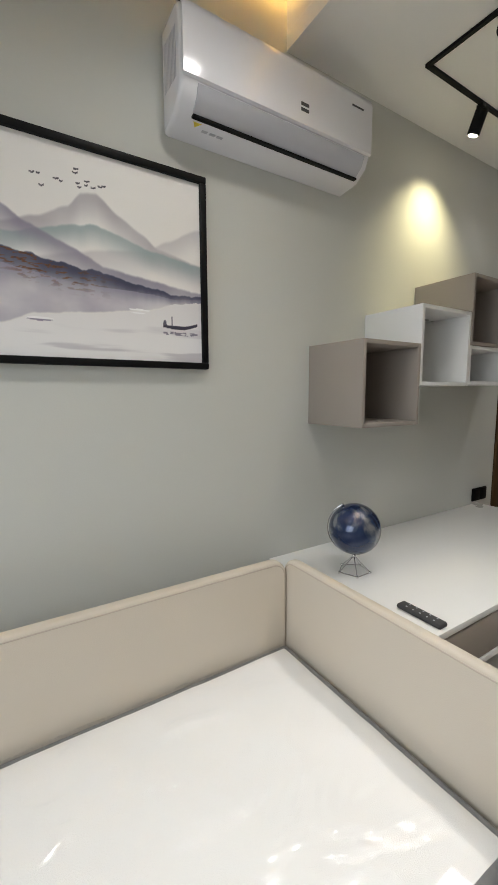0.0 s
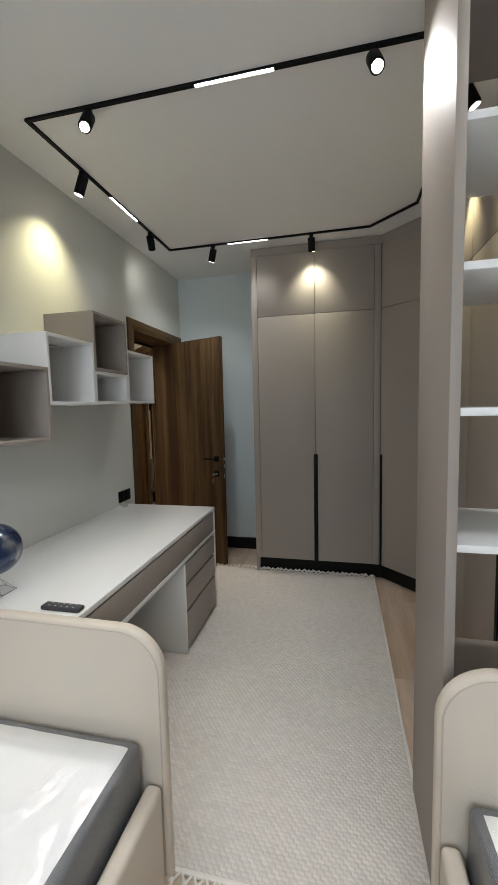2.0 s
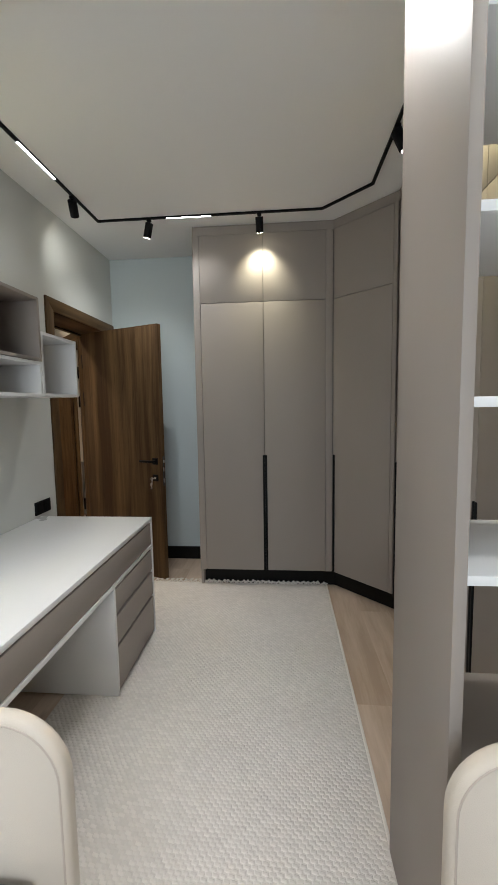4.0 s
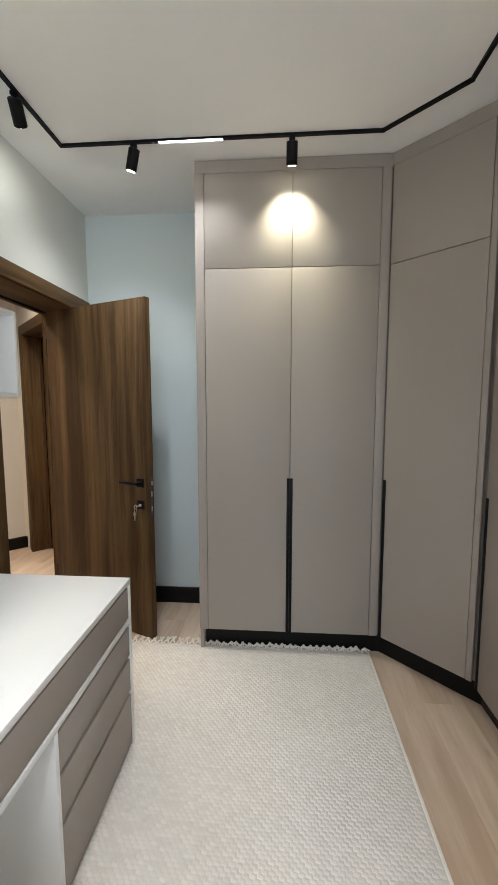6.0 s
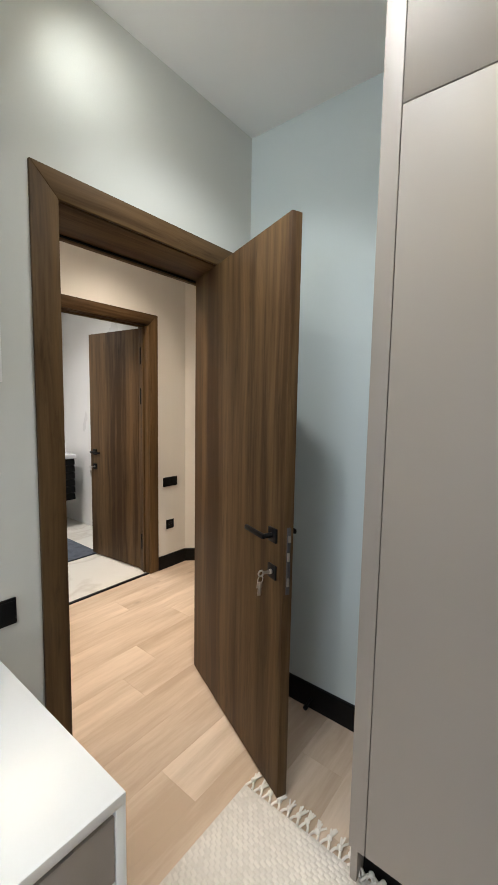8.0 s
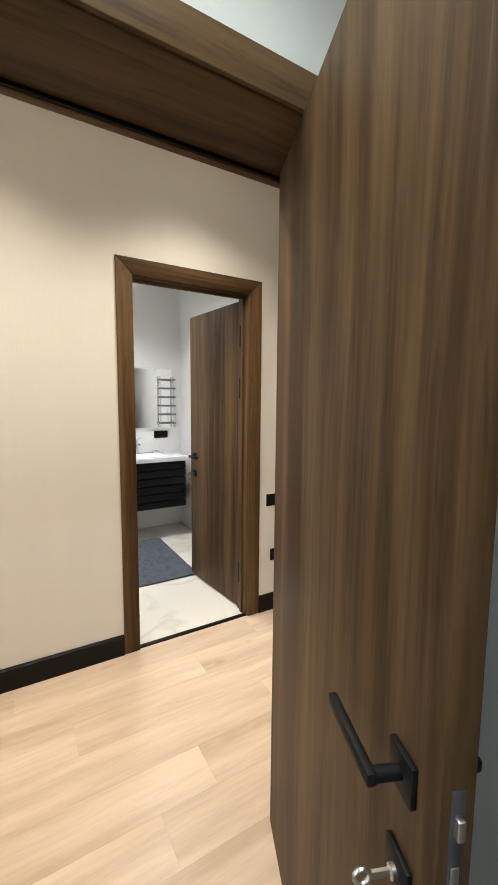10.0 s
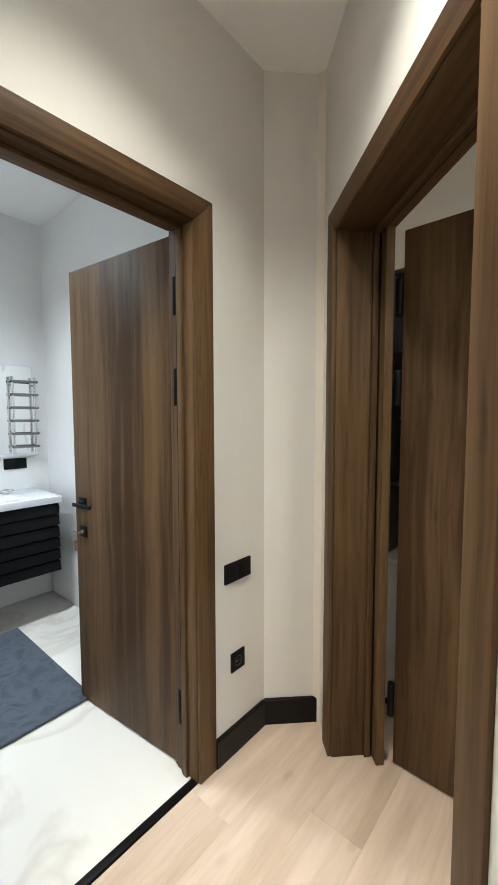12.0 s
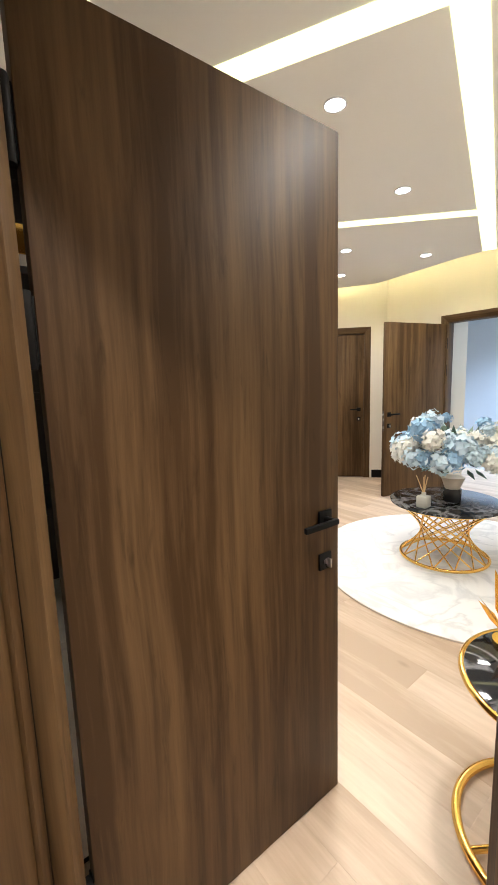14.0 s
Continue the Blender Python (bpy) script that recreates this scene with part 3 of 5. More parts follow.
# ---------------- wardrobe ----------------
wardrobe = thing("wardrobe", "tall taupe lacquered corner wardrobe with black grip strips", "wardrobe", (3.6, 0.4, 0))


def wpart(name, bm, material, label=""):
    ob = part(name, bm, material, wardrobe, label)
    ob.matrix_basis = pose(-3.6, -0.4, 0)
    return ob


WA, WZ0, WZS, WZ1 = 3.580, 0.138, 2.179, 2.662
W0, W1, W2 = 0.912, 0.444, -0.012
C1, C2 = (3.580, -0.062), (3.227, -0.415)   # corners of the slanted front
WB0, WBY = 1.755, -0.415
# carcass behind the fronts, its shade put into the darker taupe
wpart("carcass", prism([(WA + 0.021, 0.94), (XE - 0.003, 0.94), (XE - 0.003, YS + 0.003), (WB0, YS + 0.003), (WB0, WBY - 0.021), (C2[0] + 0.009, WBY - 0.021), (WA + 0.021, C1[1] - 0.009)], WZ0, WZ1, "xy"), M_TAUPE_SHADE)
wpart("side_panel", box(WA + 0.0203, 0.941, 0.0, XE - 0.003, 0.962, WZ1), M_TAUPE)
wpart("filler", box(WA, W0 + 0.001, WZ0, WA + 0.02, 0.962, WZ1, 0.0015), M_TAUPE)
wpart("top_filler", prism([(WA + 0.004, 0.960), (XE - 0.003, 0.960), (XE - 0.003, YS + 0.003), (WB0, YS + 0.003), (WB0, WBY - 0.004), (C2[0] + 0.002, WBY - 0.004), (WA + 0.004, C1[1] - 0.002)], WZ1 + 0.002, CEIL - 0.004, "xy"), M_TAUPE)
wpart("plinth", prism([(WA + 0.07, 0.939), (XE - 0.003, 0.939), (XE - 0.003, YS + 0.003), (WB0, YS + 0.003), (WB0, WBY - 0.07), (C2[0] + 0.029, WBY - 0.07), (WA + 0.07, C1[1] - 0.029)], 0.0, WZ0 - 0.001, "xy"), M_BASEB, "black recessed plinth")


def wdoor(y_or_w, place, turn, h, grip=None):
    d = part("door", box(0.0015, 0, 0.0015, y_or_w - 0.0015, 0.019, h - 0.0015, 0.0018), M_TAUPE, wardrobe)
    d.matrix_basis = pose(-3.6, -0.4, 0) @ pose(*place, 0, 0, turn)
    if grip is not None:
        part("handle", box(grip, -0.006, 0.002, grip + 0.016, 0.004, 1.045 - WZ0, 0.003), M_BLACK, d, "long matt black grip strip")
    return d


# fronts facing west: local x runs along -y
for (a, b, grip) in ((W0, W1, W0 - W1 - 0.0165), (W1, W2, 0.0005)):
    wdoor(a - b, (WA, a, WZ0), -90, WZS - WZ0, grip)
    wdoor(a - b, (WA, a, WZS), -90, WZ1 - WZS)
wpart("filler", box(WA, C1[1] + 0.002, WZ0, WA + 0.02, W2 - 0.001, WZ1, 0.0015), M_TAUPE)
dl = math.hypot(C2[0] - C1[0], C2[1] - C1[1])
u = ((C2[0] - C1[0]) / dl, (C2[1] - C1[1]) / dl)
for z0, z1, grip in ((WZ0, WZS, 0.002), (WZS, WZ1, None)):
    wdoor(dl - 0.032, (C1[0] + u[0] * 0.004, C1[1] + u[1] * 0.004, z0), -135, z1 - z0, grip)
fl = part("filler", box(dl - 0.027, 0.0, WZ0, dl, 0.02, WZ1, 0.0015), M_TAUPE, wardrobe)
fl.matrix_basis = pose(-3.6, -0.4, 0) @ pose(C1[0], C1[1], 0, 0, 0, -135)
# fronts facing north: local x runs along -x
edges = [C2[0] - 0.04, 2.60, 2.125, WB0 + 0.02]
for i, (a, b) in enumerate(zip(edges, edges[1:])):
    wdoor(a - b, (a, WBY, WZ0), 180, WZS - WZ0, (0.003, a - b - 0.0165, 0.0005)[i])
    wdoor(a - b, (a, WBY, WZS), 180, WZ1 - WZS)

# ---------------- open shelf unit beside the wardrobe ----------------
unit = thing("open_shelf_unit", "tall taupe open shelf unit with white shelves", "shelf unit", (1.62, -0.3, 0))


def upart(name, bm, material, label=""):
    ob = part(name, bm, material, unit, label)
    ob.matrix_basis = pose(-1.62, 0.3, 0)
    return ob


UX0, UX1, UY0, UY1 = 1.352, 1.750, -0.017, -0.95
upart("side_panel", box(UX0, UY0 - 0.026, 0, UX1, UY0, CEIL - 0.003, 0.0015), M_TAUPE)
upart("side_panel", box(UX0, UY1, 0, UX1, UY1 + 0.026, CEIL - 0.003, 0.0015), M_TAUPE)
# top panel in the taupe darkened for shade
upart("top_panel", box(UX0 + 0.003, UY1 + 0.027, 2.44, UX1 - 0.002, UY0 - 0.027, CEIL - 0.004), M_TAUPE_SHADE)
upart("base_panel", box(UX0 + 0.002, UY1 + 0.027, 0.575, UX1 - 0.001, UY0 - 0.027, 0.617, 0.001), M_TAUPE)
upart("lower_front", box(UX0 + 0.012, UY1 + 0.027, 0.0, UX0 + 0.03, UY0 - 0.027, 0.573), M_TAUPE)
for z in (2.117, 1.781, 1.432, 1.085):
    upart("shelf", box(UX0 + 0.006, UY1 + 0.027, z - 0.02, UX1 - 0.002, UY0 - 0.0275, z, 0.001), M_WHITE, "white laminate shelf")

# ---------------- desk ----------------
desk = thing("desk", "white writing desk with taupe drawer fronts", "desk", (2.14, 1.475, 0))


def dpart(name, bm, material, label="", parent=None):
    ob = part(name, bm, material, parent or desk, label)
    if parent is None:
        ob.matrix_basis = pose(-2.14, -1.475, 0)
    return ob


KX0, KX1, KY0, KY1, KZ = 1.304, 2.925, 1.118, 1.832, 0.746
dpart("tabletop", box(KX0, KY0, KZ - 0.022, KX1, KY1, KZ, 0.0015), M_WHITE, "white laminate desk top")
dpart("side_panel", box(KX1 - 0.020, KY0 + 0.001, 0.012, KX1, KY1, KZ - 0.0225, 0.001), M_WHITE)
dpart("side_panel", box(KX0, KY0 + 0.001, 0.012, KX0 + 0.02, KY1, KZ - 0.0225, 0.001), M_WHITE)
dpart("partition", box(2.345, KY0 + 0.001, 0.012, 2.363, KY1, 0.557, 0.001), M_WHITE)
dpart("rail", box(KX0 + 0.021, KY0 + 0.001, 0.558, KX1 - 0.021, KY0 + 0.4, 0.578, 0.001), M_WHITE)
dpart("back_panel", box(KX0 + 0.021, KY1 - 0.02, 0.2, 2.344, KY1 - 0.004, 0.557), M_WHITE)
# boxes coloured black: the shade in the gaps round the fronts
dpart("shaded_drawer_box", box(KX0 + 0.021, KY0 + 0.022, 0.58, KX1 - 0.021, KY1 - 0.1, KZ - 0.03), M_BLACK)
dpart("shaded_drawer_box", box(2.364, KY0 + 0.022, 0.02, KX1 - 0.021, KY1 - 0.1, 0.55), M_BLACK)
dpart("drawer_front", box(KX0 + 0.022, KY0 + 0.004, 0.582, KX1 - 0.022, KY0 + 0.021, KZ - 0.034, 0.001), M_TAUPE, "wide taupe drawer front")
for z0, z1 in ((0.422, 0.543), (0.266, 0.404), (0.030, 0.249)):
    dpart("drawer_front", box(2.366, KY0 + 0.004, z0, KX1 - 0.022, KY0 + 0.021, z1, 0.001), M_TAUPE, "taupe drawer front")


# ---------------- wall boxes ----------------
def wall_box(name, x0, x1, z0, z1, material, label, t=0.016, y0=1.53):
    b = thing(name, label, "wall shelf", ((x0 + x1) / 2, YN, z0), group="cube shelves over the desk")
    inv = pose(-(x0 + x1) / 2, -YN, -z0)
    for n, c in (("side_panel", (x0, y0, z0, x0 + t, YN - 0.001, z1)), ("side_panel", (x1 - t, y0, z0, x1, YN - 0.001, z1)),
                 ("top_panel", (x0 + t + 0.0003, y0 + 0.0004, z1 - t, x1 - t - 0.0003, YN - 0.001, z1)), ("bottom_panel", (x0 + t + 0.0003, y0 + 0.0004, z0, x1 - t - 0.0003, YN - 0.001, z0 + t)),
                 ("back_panel", (x0 + t, YN - 0.012, z0 + t, x1 - t, YN - 0.002, z1 - t))):
        part(n, box(*c, 0.001), material, b).matrix_basis = inv
    return b


wall_box("cube_shelf", 1.513, 1.850, 1.314, 1.645, M_TAUPE, "taupe open cube shelf on the wall")
wall_box("cube_shelf", 1.853, 2.209, 1.476, 1.806, M_WHITE, "white open cube shelf on the wall", y0=1.532)
wall_box("cube_shelf", 2.212, 2.548, 1.662, 1.978, M_TAUPE, "taupe open cube shelf on the wall")
wall_box("cube_shelf", 2.212, 2.548, 1.482, 1.660, M_WHITE, "low white open shelf under a taupe cube", y0=1.534)
wall_box("cube_shelf", 2.551, 2.900, 1.486, 1.815, M_WHITE, "white open cube shelf on the wall", y0=1.532)


# ---------------- beds ----------------
def strip_along(points, r, bm=None):
    """Round piping through a row of 3D points."""
    out = bm or bmesh.new()
    for p, q in zip(points, points[1:]):
        if (Vector(q) - Vector(p)).length > 1e-5:
            tube(p, q, r, seg=8, bm=out)
    return out


def bed(y_wall, sgn, w, front, top_z, name_label):
    """Day bed along a side wall, w deep. sgn 1: its back lies on the +y side. front: how far the padded back stands out."""
    b = thing("day_bed", name_label, "bed", (0.25, y_wall - sgn * 0.45, 0), group="two matching day beds")
    inv = pose(-0.25, -(y_wall - sgn * 0.45), 0)

    def p(name, bm, material, label=""):
        ob = part(name, bm, material, b, label)
        ob.matrix_basis = inv
        return ob

    def yy(v):
        return y_wall - sgn * v      # v: distance from the wall-side face of the bed

    def outline(length, inset, r_free, r_wall):
        """Outline of a padded panel, drawn in by inset; its first end has the radius r_free."""
        h = top_z - inset
        pts = [(inset, 0.06 + inset), (length - inset, 0.06 + inset)]
        rw, rf = r_wall - inset, r_free - inset
        pts += [(length - inset - rw + rw * math.cos(q), h - rw + rw * math.sin(q)) for q in [math.pi / 2 * i / 10 for i in range(11)]]
        return pts + [(inset + rf - rf * math.cos(q), h - rf + rf * math.sin(q)) for q in [math.pi / 2 * (1 - i / 10) for i in range(11)]]
    x0, x1 = -0.75, 1.290
    # end boards, padded, with a wide rounding at the free end and a small one where they meet the back
    we = w - front + 0.030
    for xa, xb in ((x1 - 0.040, x1), (x0, x0 + 0.040)):
        pts = [(yy(w - q), z) for q, z in outline(we, 0.0, 0.135, 0.060)]
        p("end_board", prism(pts, xa, xb, "yz", 0.014, 5), M_LEATHER, "padded cream leatherette end board")
        welt = [(yy(w - q), z) for q, z in outline(we, 0.013, 0.135, 0.060)]
        for xp in (xa + 0.0015, xb - 0.0015):
            p("piping", strip_along([(xp, q, z) for q, z in welt[1:]] + [(xp, *welt[0])], 0.0028), M_PIPING, "raised piped seam")
    # back board along the wall
    ya, yb = sorted((yy(0.0), yy(front)))
    lb = x1 - x0 - 0.084
    p("back_board", prism([(x0 + 0.042 + q, z) for q, z in outline(lb, 0.0, 0.060, 0.060)], ya, yb, "xz", 0.014, 5), M_LEATHER, "padded cream leatherette back board")
    welt = [(x0 + 0.042 + q, z) for q, z in outline(lb, 0.013, 0.060, 0.060)]
    for v in (0.0015, front - 0.0015):
        p("piping", strip_along([(q, yy(v), z) for q, z in welt[1:]] + [(welt[0][0], yy(v), welt[0][1])], 0.0028), M_PIPING, "raised piped seam")
    # front rail and base
    ya, yb = sorted((yy(w - 0.009), yy(w - 0.059)))
    p("side_rail", box(x0 + 0.047, ya, 0.05, x1 - 0.047, yb, 0.375, 0.018, 5), M_LEATHER, "padded cream leatherette side rail")
    ya, yb = sorted((yy(w - 0.063), yy(front + 0.006)))
    p("base", box(x0 + 0.1, ya, 0.08, x1 - 0.1, yb, 0.27, 0.004), M_BORDER)
    for xa in (x0 + 0.14, x1 - 0.14):
        for v in (0.10, w - 0.11):
            p("leg", tube((xa, yy(v), 0.0), (xa, yy(v), 0.08), 0.022), M_BLACK)
    # mattress in its packing film
    m = thing("mattress", "white mattress with grey border, still in clear film", "mattress", (0.25, y_wall - sgn * 0.5, 0.272), group="two wrapped mattresses")
    minv = pose(-0.25, -(y_wall - sgn * 0.5), -0.272)
    ya, yb = sorted((yy(w - 0.069), yy(front + 0.004)))
    xa, xb = x0 + 0.05, x1 - 0.050
    part("border", box(xa, ya, 0.275, xb, yb, 0.497, 0.018, 4), M_BORDER, m, "dark grey mattress border").matrix_basis = minv
    top = bmesh.new()
    nx, ny = 90, 44
    rows = []
    for i in range(nx + 1):
        row = []
        for j in range(ny + 1):
            fx, fy = i / nx, j / ny
            e = min(fx * 2.0, (1 - fx) * 2.0, fy * 0.8, (1 - fy) * 0.8)
            lift = 0.016 * min(1, e / 0.045) ** 0.5
            wob = 0.006 * noise.noise((fx * 9, fy * 4, sgn * 3.0)) + 0.003 * noise.noise((fx * 26, fy * 12, sgn * 5.0))
            row.append(top.verts.new((xa + 0.009 + fx * (xb - xa - 0.018), ya + 0.009 + fy * (yb - ya - 0.018), 0.488 + lift + wob * min(1, e / 0.05))))
        rows.append(row)
    for i in range(nx):
        for j in range(ny):
            top.faces.new((rows[i][j], rows[i + 1][j], rows[i + 1][j + 1], rows[i][j + 1]))
    part("top_panel", top, M_MATTRESS, m, "white quilted mattress top").matrix_basis = minv
    film = bmesh.new()
    rows = []
    for i in range(nx + 1):
        row = []
        for j in range(ny + 1):
            fx, fy = i / nx, j / ny
            e = min(fx * 2.0, (1 - fx) * 2.0, fy * 0.8, (1 - fy) * 0.8)
            crease = abs(noise.noise((fx * 7 + 2.2 * noise.noise((fx * 3, fy * 3, 1)), fy * 3.5, sgn * 7.0)))
            fold = 0.008 * (1 - min(1, crease * 3.2)) ** 2 + 0.0025 * noise.noise((fx * 22, fy * 10, 2.0))
            if sgn < 0:
                fold += 0.045 * max(0, 1 - math.hypot((1 - fx) * 2.0, (1 - fy) * 0.8) / 0.16) ** 1.5
            drop = 0.0 if e > 0.02 else -0.03 * (1 - e / 0.02)
            row.append(film.verts.new((xa - 0.003 + fx * (xb - xa + 0.006), ya - 0.003 + fy * (yb - ya + 0.006), 0.5135 + fold + drop)))
        rows.append(row)
    for i in range(nx):
        for j in range(ny):
            film.faces.new((rows[i][j], rows[i + 1][j], rows[i + 1][j + 1], rows[i][j + 1]))
    wrap = part("packing_film", film, M_FILM, m, "clear crinkled plastic packing film")
    wrap.matrix_basis = minv
    wrap.visible_shadow = False
    if sgn < 0:
        for i in range(3):
            for j in range(5):
                if (i * 5 + j) % 4 != 3:
                    part("printed_mark", box(1.02 - 0.045 * j, -0.30 - 0.055 * i, 0.5245, 1.05 - 0.045 * j, -0.262 - 0.055 * i, 0.5255), M_PLASTIC2, m, "small grey mark printed on the film").matrix_basis = minv
    return b


bed(1.676, 1, 0.942, 0.044, 0.828, "cream leatherette day bed along the picture wall")
bed(-0.932, -1, 0.951, 0.044, 0.814, "cream leatherette day bed along the opposite wall")

# ---------------- rug ----------------
def bunched_tassel(y):
    """A tassel pushed back by the plinth: its knot stands up and its threads lie curled on the rug's end."""
    kx, ky = RX1 + 0.004 + rng.uniform(-0.005, 0.003), y + rng.uniform(-0.007, 0.007)
    kz = 0.022 + rng.uniform(-0.003, 0.004)
    bm = strip_along([(RX1 - 0.004, y - 0.015, 0.011), (RX1 + 0.007, y - 0.010, 0.014), (kx, ky, kz)], 0.0045)
    strip_along([(RX1 - 0.004, y + 0.015, 0.011), (RX1 + 0.007, y + 0.010, 0.014), (kx, ky, kz)], 0.0045, bm)
    ball((kx, ky, kz), 0.010, 10, bm)
    for s in range(4):
        d = (s - 1.5) * 0.009 + rng.uniform(-0.006, 0.006)
        back = rng.uniform(-0.034, -0.006)
        strip_along([(kx, ky, kz), (kx + back * 0.5, ky + d, kz + 0.002), (kx + back, ky + d * 2.0, 0.0155)], 0.0034, bm)
    part("tassel", bm, M_FRINGE, rug).matrix_basis = pose(-2.4, -0.7, 0)


rug = thing("rug", "long beige woven rug with a knotted fringe", "rug", (2.4, 0.7, 0))
RX0, RX1, RY0, RY1 = 1.318, 3.632, -0.022, 1.40
bm = box(RX0, RY0, 0.0, RX1, RY1, 0.0085, 0.003)
part("weave", bm, M_RUG, rug).matrix_basis = pose(-2.4, -0.7, 0)
rng = random.Random(11)
verts, faces = [], []
row, x = 0, RX0 + 0.016
while x < RX1 - 0.010:
    y = RY0 + 0.016 + (row % 2) * 0.0115
    while y < RY1 - 0.010:
        dx, dy, h = rng.uniform(-0.0008, 0.0008), rng.uniform(-0.0014, 0.0014), 0.0104 + rng.uniform(-0.0004, 0.0004)
        k = len(verts)
        for a, b_, z in ((0.0066, 0.0108, 0.0083), (0.0050, 0.0088, 0.0097), (0.0024, 0.0058, h)):
            verts += [(x + dx + sx * a + 0.0034 * sy * b_ / 0.0108 - 2.4, y + dy + sy * b_ - 0.7, z) for sx, sy in ((-1, -1), (1, -1), (1, 1), (-1, 1))]
        faces += [(k + 8, k + 9, k + 10, k + 11)] + [(k + 4 * v + i, k + 4 * v + (i + 1) % 4, k + 4 * v + 4 + (i + 1) % 4, k + 4 * v + 4 + i) for v in (0, 1) for i in range(4)]
        y += 0.023
    row += 1
    x += 0.0140
loop_mesh = bpy.data.meshes.new("yarn_loops")
loop_mesh.from_pydata(verts, [], faces)
loop_mesh.materials.append(M_LOOP)
loops = new("yarn", loop_mesh)
loops.parent = rug
loops["kind"] = "stuff"
part("edge_binding", box(RX0, RY0 - 0.008, 0.0, RX1, RY0 + 0.004, 0.0135, 0.004), M_FRINGE, rug, "pale bound edge").matrix_basis = pose(-2.4, -0.7, 0)
rng = random.Random(4)
for k in range(36):
    y = RY0 + 0.02 + k * (RY1 - RY0 - 0.04) / 35
    kx, ky = RX1 + 0.026 + rng.uniform(-0.004, 0.004), y + rng.uniform(-0.004, 0.004)
    if y < 0.96:
        bunched_tassel(y)
        continue
    bm = strip_along([(RX1 - 0.004, y - 0.015, 0.009), (RX1 + 0.012, y - 0.010, 0.010), (kx, ky, 0.010)], 0.0042)
    strip_along([(RX1 - 0.004, y + 0.015, 0.009), (RX1 + 0.012, y + 0.010, 0.010), (kx, ky, 0.010)], 0.0042, bm)
    ball((kx, ky, 0.011), 0.010, 10, bm)
    for s in range(4):
        d = (s - 1.5) * 0.006 + rng.uniform(-0.004, 0.004)
        strip_along([(kx, ky, 0.010), (kx + 0.018, ky + d * 0.7, 0.008), (kx + rng.uniform(0.032, 0.044), ky + d * 1.5, 0.0055)], 0.0032, bm)
    part("tassel", bm, M_FRINGE, rug).matrix_basis = pose(-2.4, -0.7, 0)

# the other end: a flat pale hem and loose tassels
part("edge_binding", box(RX0 - 0.010, RY0, 0.0, RX0 + 0.006, RY1, 0.0125, 0.003), M_FRINGE, rug, "pale flat hem").matrix_basis = pose(-2.4, -0.7, 0)
for k in range(36):
    y = RY0 + 0.02 + k * (RY1 - RY0 - 0.04) / 35
    kx, ky = RX0 - 0.034 + rng.uniform(-0.004, 0.004), y + rng.uniform(-0.004, 0.004)
    bm = strip_along([(RX0 - 0.006, y - 0.015, 0.009), (RX0 - 0.020, y - 0.010, 0.010), (kx, ky, 0.010)], 0.0042)
    strip_along([(RX0 - 0.006, y + 0.015, 0.009), (RX0 - 0.020, y + 0.010, 0.010), (kx, ky, 0.010)], 0.0042, bm)
    ball((kx, ky, 0.011), 0.010, 10, bm)
    for c in range(4):
        d = (c - 1.5) * 0.006 + rng.uniform(-0.004, 0.004)
        strip_along([(kx, ky, 0.010), (kx - 0.018, ky + d * 0.7, 0.008), (kx - rng.uniform(0.032, 0.044), ky + d * 1.5, 0.0055)], 0.0032, bm)
    part("tassel", bm, M_FRINGE, rug).matrix_basis = pose(-2.4, -0.7, 0)

# ---------------- ceiling track ----------------
track = thing("track_light", "black magnetic ceiling track with spots and light bars", "track light", (2.6, 0.7, CEIL - 0.026))
TINV = pose(-2.6, -0.7, -(CEIL - 0.026))
T = [(1.893, 1.587), (3.408, 1.587), (3.405, 0.034), (3.132, -0.237), (1.893, -0.237)]


def track_run(p, q, h=0.012, w=0.0165, z1=CEIL - 0.0005, bm=None, ext=0.5):
    d = Vector((q[0] - p[0], q[1] - p[1], 0))
    tmp = box(-w * ext, -w / 2, z1 - h, d.length + w * ext, w / 2, z1)
    return merge(bm or bmesh.new(), tmp, pose(p[0], p[1], 0, 0, 0, math.degrees(math.atan2(d.y, d.x))))


for a, b in zip(T, T[1:] + T[:1]):
    part("rail", track_run(a, b, ext=0.41 if a[1] > 0.02 else 0.2), M_BLACK, track, "black track rail").matrix_basis = TINV
for a, b, share in (((1.893, 0.805), (1.893, 0.488), 1.5), ((2.548, 1.587), (2.868, 1.587), 0.2), ((3.407, 1.098), (3.407, 0.786), 0.55)):
    part("light_bar", track_run(a, b, 0.0008, 0.0155, CEIL - 0.0122, ext=0), M_LINEAR, track, "glowing white LED light bar").matrix_basis = TINV
    lamp = bpy.data.lights.new("light_bar_lamp", "AREA")
    lamp.shape, lamp.size, lamp.size_y, lamp.energy, lamp.color, lamp.spread = "RECTANGLE", 0.30, 0.020, P_LINEAR * share, LED_COOL, radians(88)
    ob = new("light_bar_lamp", lamp)
    ob.parent = track
    ob.matrix_basis = TINV @ pose((a[0] + b[0]) / 2, (a[1] + b[1]) / 2, CEIL - 0.015, 0, 0, 0 if a[1] == b[1] else 90)


